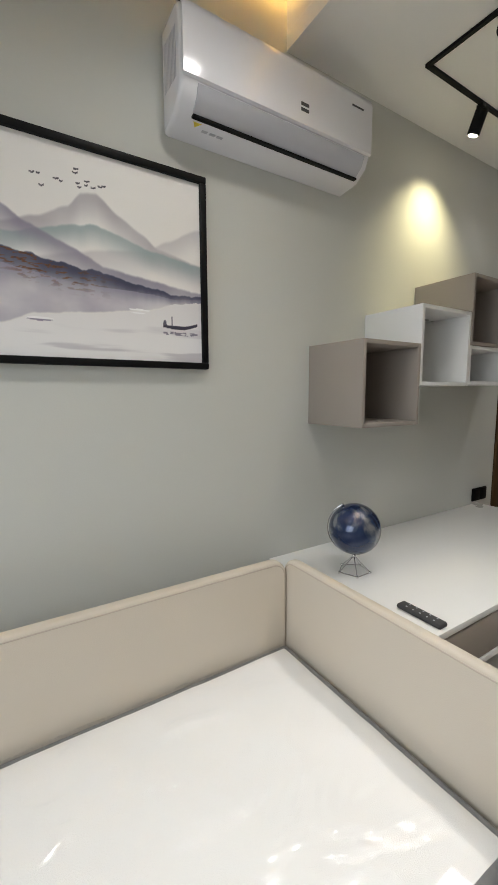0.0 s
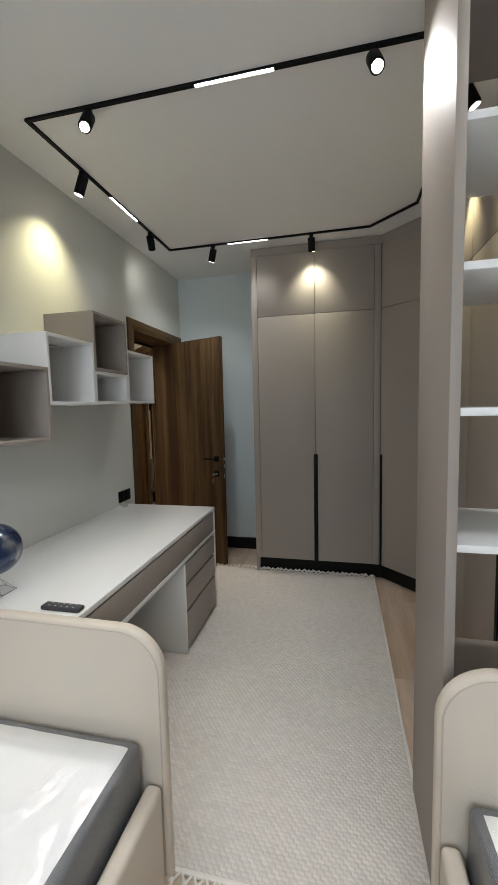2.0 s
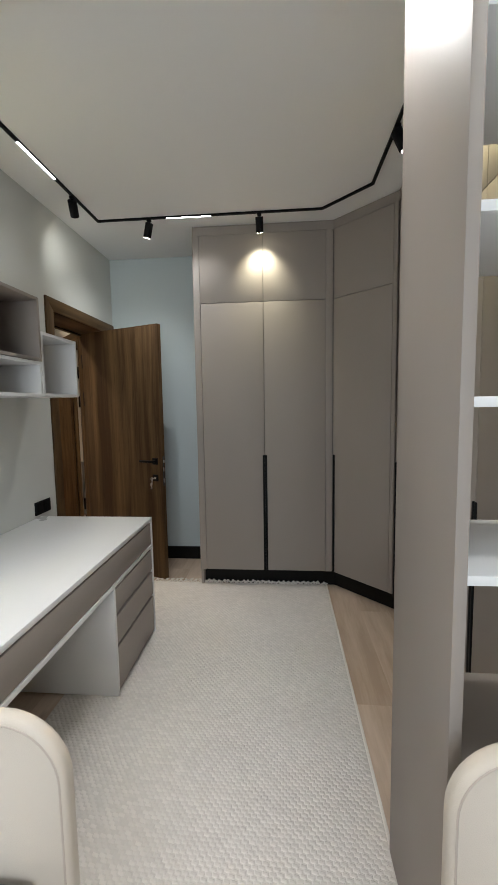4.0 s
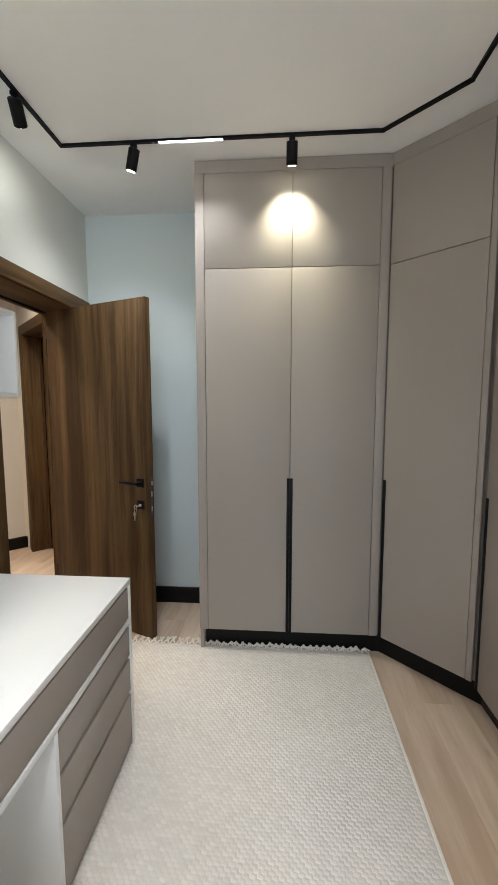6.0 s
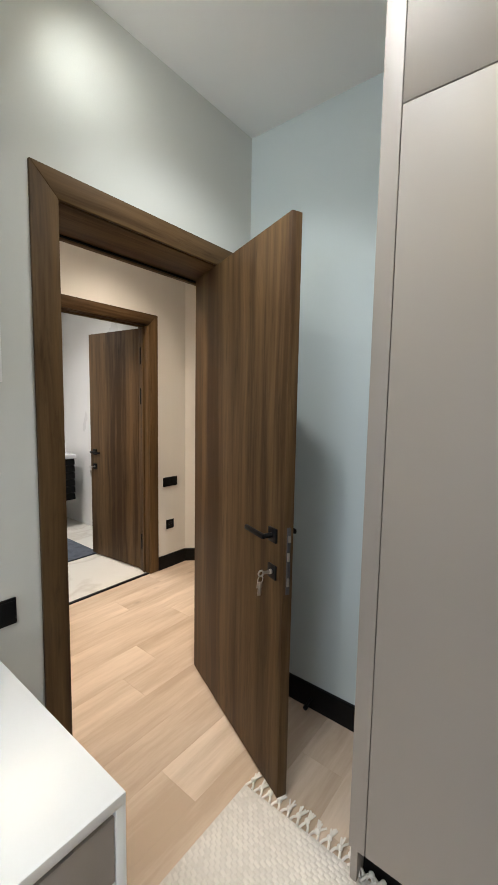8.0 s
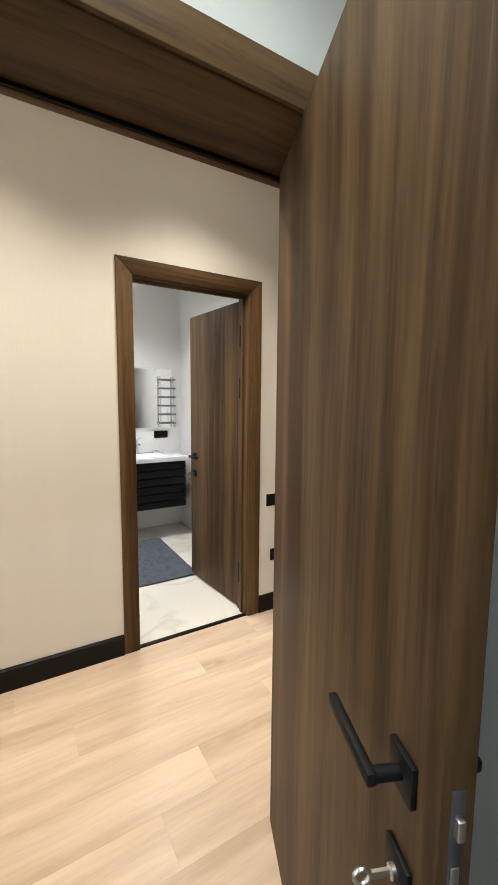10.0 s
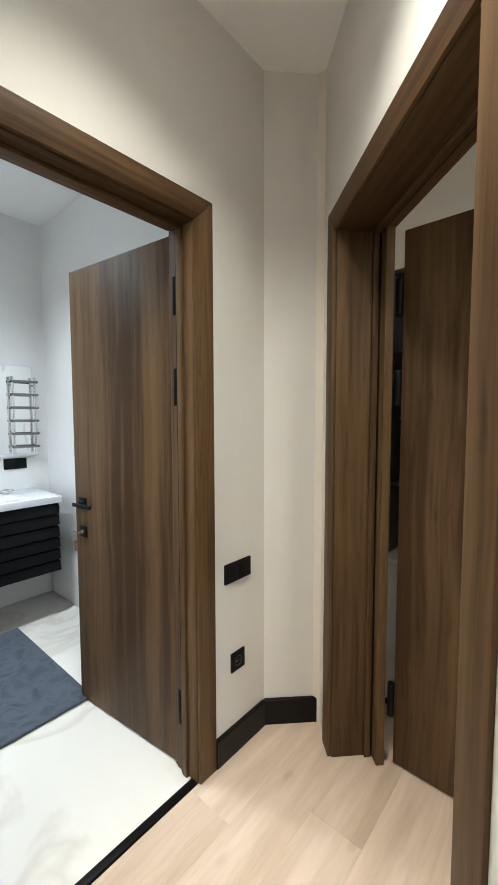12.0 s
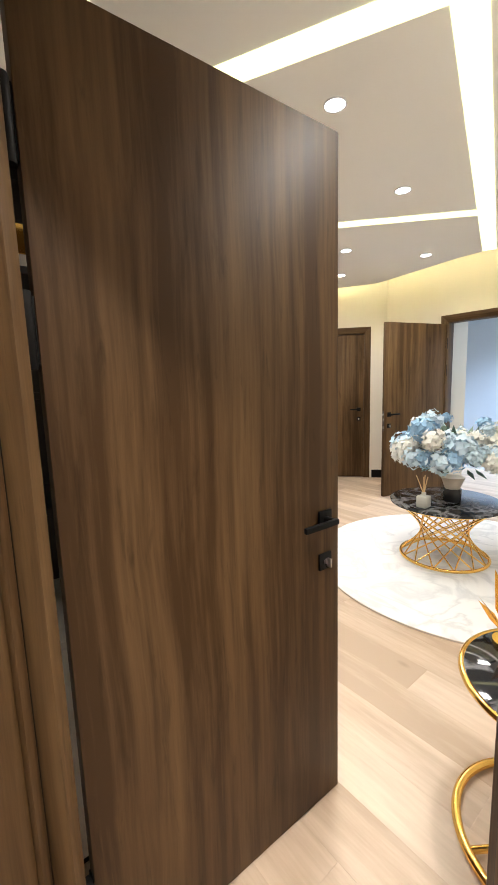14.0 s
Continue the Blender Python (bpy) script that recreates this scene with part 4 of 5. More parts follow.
def spot(x, y, aim, watts, size=58, wide=0.5, color=SPOT_WARM):
    """A black cylinder spot hung on the track, aimed at a point, with its lamp in the mouth."""
    top = Vector((x, y, CEIL - 0.028))
    neck = top + Vector((0, 0, -0.022))
    way = (Vector(aim) - neck).normalized()
    s = part("spot_head", tube(neck - way * 0.014, neck + way * 0.082, 0.0265, bevel=0.003, seg=28), M_BLACK, track, "black cylinder spot head")
    s.matrix_basis = TINV
    bm = tube(top + Vector((0, 0, 0.003)), neck, 0.008)
    box(x - 0.014, y - 0.014, CEIL - 0.028, x + 0.014, y + 0.014, CEIL - 0.0127, 0.002, bm=bm)
    part("swivel", bm, M_BLACK, s)
    bm = tube(neck + way * 0.0815, neck + way * 0.0835, 0.0195, seg=24)
    part("lens", bm, M_LENS, s, "glowing warm spot lens")
    l = bpy.data.lights.new("spot_lamp", "SPOT")
    l.energy, l.color, l.spot_size, l.spot_blend, l.shadow_soft_size = watts, color, radians(size), wide, 0.02
    ob = new("spot_lamp", l)
    ob.parent = s
    ob.matrix_basis = look(neck + way * 0.089, aim)
    return s


spot(2.28, 1.587, (2.26, 1.835, 2.02), P_SPOT * 1.5, 98, 1.0)
spot(3.058, 1.587, (3.86, 1.835, 1.95), P_SPOT * 0.26, 140, 1.0, (1.0, 0.97, 0.88))
spot(3.408, 1.222, (3.78, 1.68, 1.25), P_SPOT * 1.25, 112, 1.0, (1.0, 0.98, 0.92))
spot(3.406, 0.455, (3.58, 0.452, 2.34), P_SPOT * 0.95, 96, 1.0, (1.0, 0.91, 0.66))
spot(1.893, 1.285, (0.55, 0.95, 0.85), P_SPOT * 1.5, 92, 1.0, (1.0, 0.95, 0.88))
spot(1.893, 0.125, (0.55, -0.10, 0.95), P_SPOT * 1.5, 92, 1.0, (1.0, 0.95, 0.88))
spot(2.62, -0.237, (2.62, -0.415, 2.32), P_SPOT * 1.1, 70, 1.0)
spot(2.12, -0.237, (2.12, -0.415, 2.32), P_SPOT * 1.1, 70, 1.0)


# ---------------- lamps of the hall and the bathroom ----------------
def downlight(x, y, z, watts, color, name="downlight", r=0.045, lamp=True, group="recessed downlights", cone=126):
    d = thing(name, "small round recessed ceiling downlight", "downlight", (x, y, z), group=group)
    part("trim_ring", ring((0, 0, -0.001), r + 0.006, 0.006, 32, 8), M_PLASTIC, d)
    part("lens", tube((0, 0, -0.003), (0, 0, 0.0), r, seg=32), M_DOWN, d)
    if lamp:
        l = bpy.data.lights.new("downlight_lamp", "SPOT")
        l.energy, l.color, l.spot_size, l.spot_blend, l.shadow_soft_size = watts, color, radians(cone), 1.0, 0.10
        ob = new("downlight_lamp", l)
        ob.parent = d
        ob.matrix_basis = pose(0, 0, -0.012)
    return d


downlight(3.20, 2.60, HCEIL, P_HALL * 2.3, HALL_WARM, cone=122)
downlight(4.16, 2.64, HCEIL, P_HALL * 2.9, HALL_WARM, cone=122)
downlight(2.2, 2.65, HCEIL, P_HALL * 2.2, HALL_WARM)
downlight(4.2, 4.4, 2.82, P_BATH * 2.4, (1.0, 0.92, 0.82))
downlight(3.6, 4.4, 2.82, P_BATH * 2.4, (1.0, 0.92, 0.82))
# four downlights in the floating panel over the beds
for x in (0.92, -0.45):
    for y in (1.12, -0.40):
        downlight(x, y, 2.845, P_TRAY, (1.0, 0.96, 0.90), group="downlights over the beds", cone=150)

# ---------------- living room shell ----------------
structure("ceiling_living", prism([(4.385, 1.91), (4.385, -1.55), (6.3, -1.55), (7.4, -1.75), (9.0, -0.9), (9.0, 4.0), (5.21, 4.0), (5.21, 2.74)], LCEIL, LCEIL + 0.04, "xy"), M_LIVCEIL, "dropped white living room ceiling", "ceiling")
structure("ceiling_living_upper", box(3.9, -3.6, 2.84, 9.6, 4.2, 2.9), M_LIVCEIL, "upper living room ceiling slab", "ceiling")
structure("wall_living_south", openwall_x(-2.36, -2.22, 3.9, 7.6, 2.84, [(5.72, 6.74, 2.10)]), M_LIVWALL, "ivory living room wall with an open doorway", "wall")

# slanted far wall with a closed door
FW = pose(7.45, -2.32, 0, 0, 0, 42.1)
ob = structure("wall_living_far", openwall_x(-0.14, 0.0, -0.9, 2.9, 2.84, [(0.43, 1.27, 2.08)]), M_LIVWALL, "slanted ivory living room wall with a door", "wall")
ob.matrix_basis = FW
structure("wall_living_east", box(9.5, -1.2, 0, 9.6, 4.2, 2.84), M_LIVWALL, "ivory living room side wall", "wall")
structure("wall_living_north", box(5.14, 4.1, 0, 9.6, 4.2, 2.84), M_LIVWALL, "ivory living room end wall", "wall")
structure("wall_living_bath_side", box(5.141, 2.9, 0, 5.2, 4.1, 2.84), M_LIVWALL, "ivory living room side wall", "wall")
structure("wall_living_west", box(4.301, -2.22, 0, 4.38, 2.0, 2.84), M_LIVWALL, "ivory living room side wall", "wall")
structure("wall_side_room_north", box(4.3, -4.7, 0, 9.0, -4.6, 2.84), mat("side_room_paint_pale_blue", (0.62, 0.68, 0.78), 0.6, vary=0.03), "pale blue wall of the side room", "wall")
structure("wall_side_room_east", box(7.6, -4.6, 0, 7.7, -2.42, 2.84), M_LIVWALL, "pale wall of the side room", "wall")
structure("wall_side_room_west", box(4.3, -4.6, 0, 4.4, -2.36, 2.84), M_LIVWALL, "pale wall of the side room", "wall")
structure("floor_side_room", box(4.3, -4.7, -0.09, 9.0, -3.6, -0.002), M_TILE, "pale floor of the side room", "floor")
structure("ceiling_side_room", box(4.3, -4.7, 2.74, 9.0, -3.6, 2.80), M_LIVCEIL, "white ceiling of the side room", "ceiling")

d4 = thing("door_4", "closed walnut door in the slanted far wall", "door", kind="structure")
d4.matrix_basis = FW @ pose(1.25, 0, 0, 0, 0, 180)
door_frame(d4, 0.80, 0.14, DTOP - 0.005)
lf = door_leaf(d4, pose(0.004, 0.045, 0, 0, 0, 0), 0.79, 0.04, 2.05, 1.0, -0.06)
d5 = thing("door_5", "walnut door to a side room, wide open", "door", kind="structure")
d5.matrix_basis = pose(6.72, -2.22, 0, 0, 0, 180)
door_frame(d5, 0.98, 0.14, 2.08)
lw = pose(6.735, -2.205, 0, 0, 0, math.degrees(math.atan2(-1.30 + 2.205, 7.0 - 6.735)))
door_leaf(d5, d5.matrix_basis.inverted() @ lw, 0.935, 0.04, 2.06, 1.0, 0.0, toward=-1)
ob = skirting(0, 0, 1, 1, name="baseboard")
ob.matrix_basis = FW @ pose(-0.4, 0.0, 0)
ob.scale = (0.52, 1, 1)

# light slots in the dropped ceiling, downlights, perimeter cove
slots = thing("slot_light", "long flush LED light slots crossing the ceiling", "slot light", (5.9, 1.0, LCEIL))


def slot(p, q, w):
    d = Vector((q[0] - p[0], q[1] - p[1], 0))
    bm = box(0, -w / 2, -0.004, d.length, w / 2, -0.0005)
    ob = part("diffuser", bm, M_SLOT, slots, "glowing flush LED diffuser")
    ob.matrix_basis = pose(-5.9, -1.0, 0) @ pose(p[0], p[1], 0, 0, 0, math.degrees(math.atan2(d.y, d.x)))


slot((5.02, 1.40), (6.15, 1.975), 0.12)
slot((6.16, 2.08), (5.62, 2.52), 0.115)
slot((5.00, 1.44), (6.04, -1.55), 0.115)
slot((5.69, -0.55), (7.55, 1.15), 0.105)
# the last one, at x 4.70, is unseen, added to brighten the open leaf
for x, y in ((5.622, 1.293), (5.877, 0.291), (6.84, -0.37), (6.475, -1.165), (7.42, -1.03), (6.9, 2.3), (7.6, 0.8), (4.70, 1.42)):
    downlight(x, y, LCEIL, P_HALL * (1.3 if x < 5 else 1.0), (1.0, 0.86, 0.70), lamp=y > -1.5, r=0.042, cone=168)
livcove = thing("cove_light_living", "yellow LED tape along the dropped ceiling's edge", "cove light", (6.3, -1.5, LCEIL + 0.05))
bm = bmesh.new()
for p, q in (((4.5, -1.50), (6.3, -1.50)), ((6.3, -1.50), (7.4, -1.70)), ((7.4, -1.70), (8.95, -0.87))):
    d = Vector((q[0] - p[0], q[1] - p[1], 0))
    merge(bm, box(0, -0.01, 0.042, d.length, 0.01, 0.056), pose(p[0], p[1], LCEIL, 0, 0, math.degrees(math.atan2(d.y, d.x))))
ob = part("led_tape", bm, M_LIVCOVE, livcove)
ob.matrix_basis = pose(-6.3, 1.5, -LCEIL - 0.05)
downlight(6.2, -3.3, 2.8, P_BATH * 3, (0.72, 0.84, 1.0), group="side room downlights")
downlight(5.4, -3.9, 2.74, P_BATH * 3, (0.72, 0.84, 1.0), group="side room downlights")

# ---------------- air conditioner ----------------
def air_conditioner(m):
    ac = thing("air_conditioner", "white glossy split air conditioner on the wall", "air conditioner")
    ac.matrix_basis = m
    w = 0.80
    # profile: distance out of the wall (negative y), height
    body = [(0, 0), (0, 0.295), (-0.11, 0.302), (-0.135, 0.295), (-0.150, 0.27), (-0.152, 0.085), (-0.138, 0.05), (-0.092, 0.012)]
    part("body", prism(body, 0, w, "yz", 0.014, 3), M_PLASTIC, ac)
    front = [(-0.1535, 0.088), (-0.163, 0.092), (-0.163, 0.262), (-0.156, 0.286), (-0.138, 0.303), (-0.115, 0.308), (-0.115, 0.3035), (-0.136, 0.298), (-0.1515, 0.272)]
    part("front_panel", prism(front, 0.004, w - 0.004, "yz", 0.003, 2), M_PLASTIC, ac, "smooth glossy white front panel")
    vane = [(-0.156, 0.080), (-0.142, 0.046), (-0.112, 0.022), (-0.108, 0.026), (-0.138, 0.050), (-0.152, 0.082)]
    part("vane", prism(vane, 0.055, w - 0.035, "yz", 0.001, 1), M_PLASTIC2, ac, "pale grey closed air vane")
    part("slot", box(0.055, -0.116, 0.0125, w - 0.035, -0.101, 0.0195), M_BLACK, ac, "dark gap under the vane")
    bm = box(0.44, -0.1642, 0.150, 0.475, -0.1632, 0.161)
    box(0.44, -0.1642, 0.132, 0.475, -0.1632, 0.143, bm=bm)
    part("badge", bm, M_DARKGREY, ac, "small grey printed badge")
    part("badge", box(0.685, -0.1642, 0.232, 0.745, -0.1632, 0.238), M_DARKGREY, ac, "thin dark printed bar")
    bm = prism([(0.060, -0.098), (0.088, -0.098), (0.074, -0.075)], 0.0035, 0.0045, "xy")
    tri = part("warning_label", bm, mat("label_yellow", (0.75, 0.60, 0.05), 0.5), ac, "yellow triangular warning sticker")
    tri.matrix_basis = pose(0, -0.006, 0.0, 0, 0, 0)
    for k in range(3):
        part("warning_label", box(0.102 + k * 0.028, -0.080, 0.0045, 0.122 + k * 0.028, -0.068, 0.0055), M_PLASTIC2, ac, "small grey pictogram sticker")
    bm = bmesh.new()
    for k in range(9):
        box(-0.0012, -0.12 + 0.011 * k, 0.10, 0.0002, -0.115 + 0.011 * k, 0.24, bm=bm)
    part("side_grille", bm, M_PLASTIC2, ac)
    return ac


air_conditioner(pose(0.884, YN - 0.002, 2.283))

# ---------------- framed picture ----------------
PX0, PX1, PZ0, PZ1 = 0.02, 1.022, 1.533, 2.178
pic = thing("framed_picture", "black framed print of misty mountains and a lake", "picture", (PX0, YN, PZ0))
PINV = pose(-PX0, -YN, -PZ0)
FB, FT = 0.022, 0.030
for c in ((PX0, YN - FT, PZ0, PX1, YN - 0.001, PZ0 + FB), (PX0, YN - FT, PZ1 - FB, PX1, YN - 0.001, PZ1),
          (PX0, YN - FT + 0.0004, PZ0 + FB, PX0 + FB, YN - 0.001, PZ1 - FB), (PX1 - FB, YN - FT + 0.0004, PZ0 + FB, PX1, YN - 0.001, PZ1 - FB)):
    part("frame", box(*c, 0.003), M_BLACK, pic, "satin black picture frame").matrix_basis = PINV


def smooth(a, b, x):
    t = max(0.0, min(1.0, (x - a) / (b - a)))
    return t * t * (3 - 2 * t)


def blend(a, b, t):
    return tuple(p + (q - p) * t for p, q in zip(a, b))


def fbm(x, y, o=4):
    return sum(noise.noise((x * 2 ** i, y * 2 ** i, 1.7 * i)) / 2 ** i for i in range(o))


def along_line(u, knots):
    """Height of a broken line, softly joined, at u."""
    for (p, q), (p2, q2) in zip(knots, knots[1:]):
        if u <= p2:
            return q + (q2 - q) * smooth(0, 1, max(0.0, (u - p) / (p2 - p))) * 0.5 + (q2 - q) * 0.5 * max(0.0, (u - p) / (p2 - p))
    return knots[-1][1]


BIRDS = ((0.486, 0.839), (0.492, 0.787), (0.532, 0.834), (0.546, 0.827), (0.590, 0.900), (0.587, 0.880), (0.593, 0.837), (0.597, 0.819),
         (0.619, 0.854), (0.616, 0.834), (0.637, 0.832), (0.660, 0.844), (0.670, 0.852), (0.469, 0.835))


def art(u, v):
    """Colour of the print: paper, far hills in mist, a wooded shore, water, a boat and birds."""
    c = blend((0.90, 0.89, 0.875), (0.925, 0.915, 0.90), v)
    n = fbm(u * 6, v * 6)

    def ridge(c, knots, depth, color, rough, amount, fade=0.0):
        edge = along_line(u, knots) + rough * fbm(u * 22, 3.1 + knots[0][1])
        soft = 0.004 + fade
        if v < edge + soft:
            k = smooth(edge + soft, edge - soft, v) * (1 - smooth(0, depth, edge - v))
            c = blend(c, color, max(0.0, min(1.0, amount * k * (0.9 + 0.2 * n))))
        return c
    c = ridge(c, ((0.38, 0.60), (0.471, 0.650), (0.56, 0.72), (0.60, 0.795), (0.645, 0.806), (0.714, 0.725), (0.788, 0.660), (0.84, 0.60), (1.0, 0.55)), 0.17, (0.655, 0.635, 0.66), 0.004, 0.85, 0.006)
    c = ridge(c, ((0.0, 0.30), (0.80, 0.58), (0.873, 0.648), (0.986, 0.745), (1.0, 0.75)), 0.16, (0.74, 0.725, 0.735), 0.004, 0.7, 0.008)
    c = ridge(c, ((0.40, 0.56), (0.52, 0.616), (0.58, 0.642), (0.633, 0.655), (0.711, 0.632), (0.818, 0.585), (1.0, 0.55)), 0.13, (0.56, 0.625, 0.64), 0.008, 0.85, 0.003)
    c = ridge(c, ((0.0, 0.60), (0.2, 0.74), (0.384, 0.674), (0.449, 0.609), (0.573, 0.530), (0.66, 0.46), (1.0, 0.40)), 0.15, (0.52, 0.50, 0.57), 0.008, 0.85, 0.004)
    shore = ((0.0, 0.56), (0.377, 0.494), (0.429, 0.479), (0.582, 0.439), (0.714, 0.418), (0.814, 0.396), (0.892, 0.374), (1.0, 0.388))
    edge = along_line(u, shore)
    deep = 0.19 - 0.13 * smooth(0.5, 0.95, u)
    c = ridge(c, shore, deep, (0.235, 0.245, 0.335), 0.016, 0.98)
    if 0.0 < edge - v < 0.14 and u < 0.74:
        g = fbm(u * 34, v * 75, 3)
        warm = smooth(0.12, 0.30, g) * (1 - smooth(0.50, 0.74, u)) * (1 - smooth(0.08, 0.14, edge - v))
        c = blend(c, (0.43, 0.27, 0.16) if g < 0.5 else (0.30, 0.21, 0.17), 0.85 * warm)
    line = along_line(u, ((0.0, 0.10), (0.361, 0.146), (0.453, 0.203), (0.582, 0.225), (0.811, 0.272), (0.90, 0.325), (1.0, 0.345))) + 0.004 * fbm(u * 30, 7.0)
    if line < v < edge - deep * 0.4:
        c = blend(c, (0.62, 0.60, 0.67), 0.75 * smooth(0, 0.012, v - line) * (0.75 + 0.5 * n) * (1 - 0.5 * smooth(0.6, 1.0, u)))
    if v <= line:
        c = blend((0.93, 0.925, 0.925), (0.885, 0.875, 0.875), v / 0.3)
        c = blend(c, (0.70, 0.68, 0.71), 0.55 * smooth(0.15, 0.55, fbm(u * 2.2 + 9, v * 15)) * smooth(0.26, 0.08, v))
    for p0, p1, q, h in ((0.428, 0.504, 0.183, 0.010), (0.732, 0.807, 0.272, 0.005), (0.74, 0.79, 0.256, 0.004)):
        if p0 < u < p1 and abs(v - q) < h * math.sin(math.pi * (u - p0) / (p1 - p0)) ** 0.5:
            c = (0.55, 0.53, 0.60) if h > 0.008 and v < q else (0.95, 0.95, 0.95)
    hull = 0.184 + 2.4 * (u - 0.914) ** 2 + 0.3 * max(0, u - 0.93)
    if 0.850 < u < 0.982:
        if 0 < v - hull < 0.022 - 0.10 * abs(u - 0.914):
            c = (0.24, 0.23, 0.29)
        elif 0 < v - hull < 0.030 and n > -0.1:
            c = blend(c, (0.45, 0.43, 0.48), 0.6)
        elif 0.150 < v < 0.172 and fbm(u * 46, v * 120, 2) > -0.05:
            c = blend(c, (0.42, 0.40, 0.47), 0.75)
    if abs(u - 0.885) < 0.0018 and 0.20 < v < 0.256 or 0.850 < u < 0.866 and 0.205 < v < 0.205 + 0.030 * math.sin(math.pi * (u - 0.850) / 0.016):
        c = (0.36, 0.35, 0.41)
    for i, (bu, bv) in enumerate(BIRDS):
        span = 0.0055 + 0.0015 * (i % 3)
        if abs(u - bu) < span and abs(v - bv - (0.35 + 0.5 * (i % 2)) * abs(u - bu) - 0.25 * (u - bu)) < 0.0042:
            c = (0.34, 0.33, 0.36)
    return c


NX, NZ = 480, 300
ax0, ax1, az0, az1 = PX0 + FB - 0.002, PX1 - FB + 0.002, PZ0 + FB - 0.002, PZ1 - FB + 0.002
verts = [(ax0 + (ax1 - ax0) * i / NX, YN - 0.016, az0 + (az1 - az0) * j / NZ) for j in range(NZ + 1) for i in range(NX + 1)]
faces = [(j * (NX + 1) + i, j * (NX + 1) + i + 1, (j + 1) * (NX + 1) + i + 1, (j + 1) * (NX + 1) + i) for j in range(NZ) for i in range(NX)]
me = bpy.data.meshes.new("print")
me.from_pydata(verts, [], faces)
col = me.color_attributes.new("ink", "FLOAT_COLOR", "POINT")
flat = []
for j in range(NZ + 1):
    for i in range(NX + 1):
        r, g, b_ = art(i / NX, j / NZ)
        flat += [r ** 2.2, g ** 2.2, b_ ** 2.2, 1.0]
col.data.foreach_set("color", flat)
m_art, nodes, links, b = nodes_of("printed_paper")
at = nodes.new("ShaderNodeAttribute")
at.attribute_name = "ink"
links.new(at.outputs["Color"], b.inputs["Base Color"])
b.inputs["Roughness"].default_value = 0.45
me.materials.append(m_art)
ob = new("print", me)
ob.parent = pic
ob["label"] = "printed misty mountain lake with a small boat"
ob.matrix_basis = PINV

# ---------------- desk things ----------------
globe = thing("globe", "small dark blue globe on a wire stand", "globe", (1.512, 1.548, KZ))
m_globe = marble("globe_print", (0.010, 0.026, 0.085), (0.05, 0.07, 0.12), 6.0, 0.16, 1.0, 0.05)
m_globe.node_tree.nodes["Principled BSDF"].inputs["Coat Weight"].default_value = 0.5
m_globe.node_tree.nodes["Principled BSDF"].inputs["Metallic"].default_value = 0.35
m_globe.node_tree.nodes["Color Ramp"].color_ramp.elements[2].color = (0.20, 0.21, 0.23, 1)
part("sphere", ball((0, 0, 0.176), 0.099, 40), m_globe, globe, "glossy dark blue and silver globe ball")
pent = [Vector((0.062 * math.cos(radians(72 * k + 20)), 0.062 * math.sin(radians(72 * k + 20)), 0.006)) for k in range(5)]
hub = Vector((0, 0, 0.066))
for k in range(5):
    part("wire", tube(pent[k], pent[(k + 1) % 5], 0.0022, seg=8), M_CHROME, globe, "chrome stand wire")
    part("wire", tube(pent[k], hub, 0.0022, seg=8), M_CHROME, globe, "chrome stand wire")
    part("ball_joint", ball(pent[k], 0.006, 12), M_CHROME, globe, "chrome ball joint")
part("ball_joint", ball(hub, 0.008, 12), M_CHROME, globe, "chrome ball joint")
arc = [(0.104 * math.cos(a) * 0.68, -0.104 * math.cos(a) * 0.74, 0.176 + 0.104 * math.sin(a)) for a in [radians(118 + 152 * i / 14) for i in range(15)]]
part("meridian", strip_along(arc, 0.0022), M_CHROME, globe, "thin chrome meridian arm")
tip = arc[0]
part("pin", ball(tip, 0.007, 12), M_CHROME, globe)

remote = thing("remote_control", "slim dark grey remote control", "remote control", (1.449, 1.207, KZ))
part("body", box(-0.020, -0.078, 0.0, 0.020, 0.078, 0.016, 0.007, 3), M_DARKGREY, remote)
for k in range(5):
    for s in (-0.009, 0.009):
        part("button", tube((s, -0.05 + 0.024 * k, 0.0155), (s, -0.05 + 0.024 * k, 0.0168), 0.003, seg=12), M_PLASTIC2, remote)


# ---------------- sockets and switches ----------------
def plate(name, label, x, z, w, h, y, kind):
    p = thing(name, label, "socket" if "socket" in name else "switch", (x, y, z))
    part("plate", box(0, -0.009, 0, w, -0.0005, h, 0.002), M_BLACK, p)
    n = max(1, round(w / 0.078))
    for k in range(n):
        cx = w * (k + 0.5) / n
        if kind == "socket":
            part("insert", ring((cx, -0.0092, h / 2), 0.020, 0.0016, 28, 6, None, pose(0, 0, 0, 90, 0, 0)), M_DARKGREY, p)
            bm = tube((cx - 0.0095, -0.0098, h / 2), (cx - 0.0095, -0.0085, h / 2), 0.0027, seg=10)
            tube((cx + 0.0095, -0.0098, h / 2), (cx + 0.0095, -0.0085, h / 2), 0.0027, seg=10, bm=bm)
            part("pin_hole", bm, M_STEEL, p)
        else:
            part("rocker", box(cx - w / n * 0.44, -0.0125, h * 0.08, cx + w / n * 0.44, -0.0092, h * 0.92, 0.0015), M_BLACK, p)
    return p


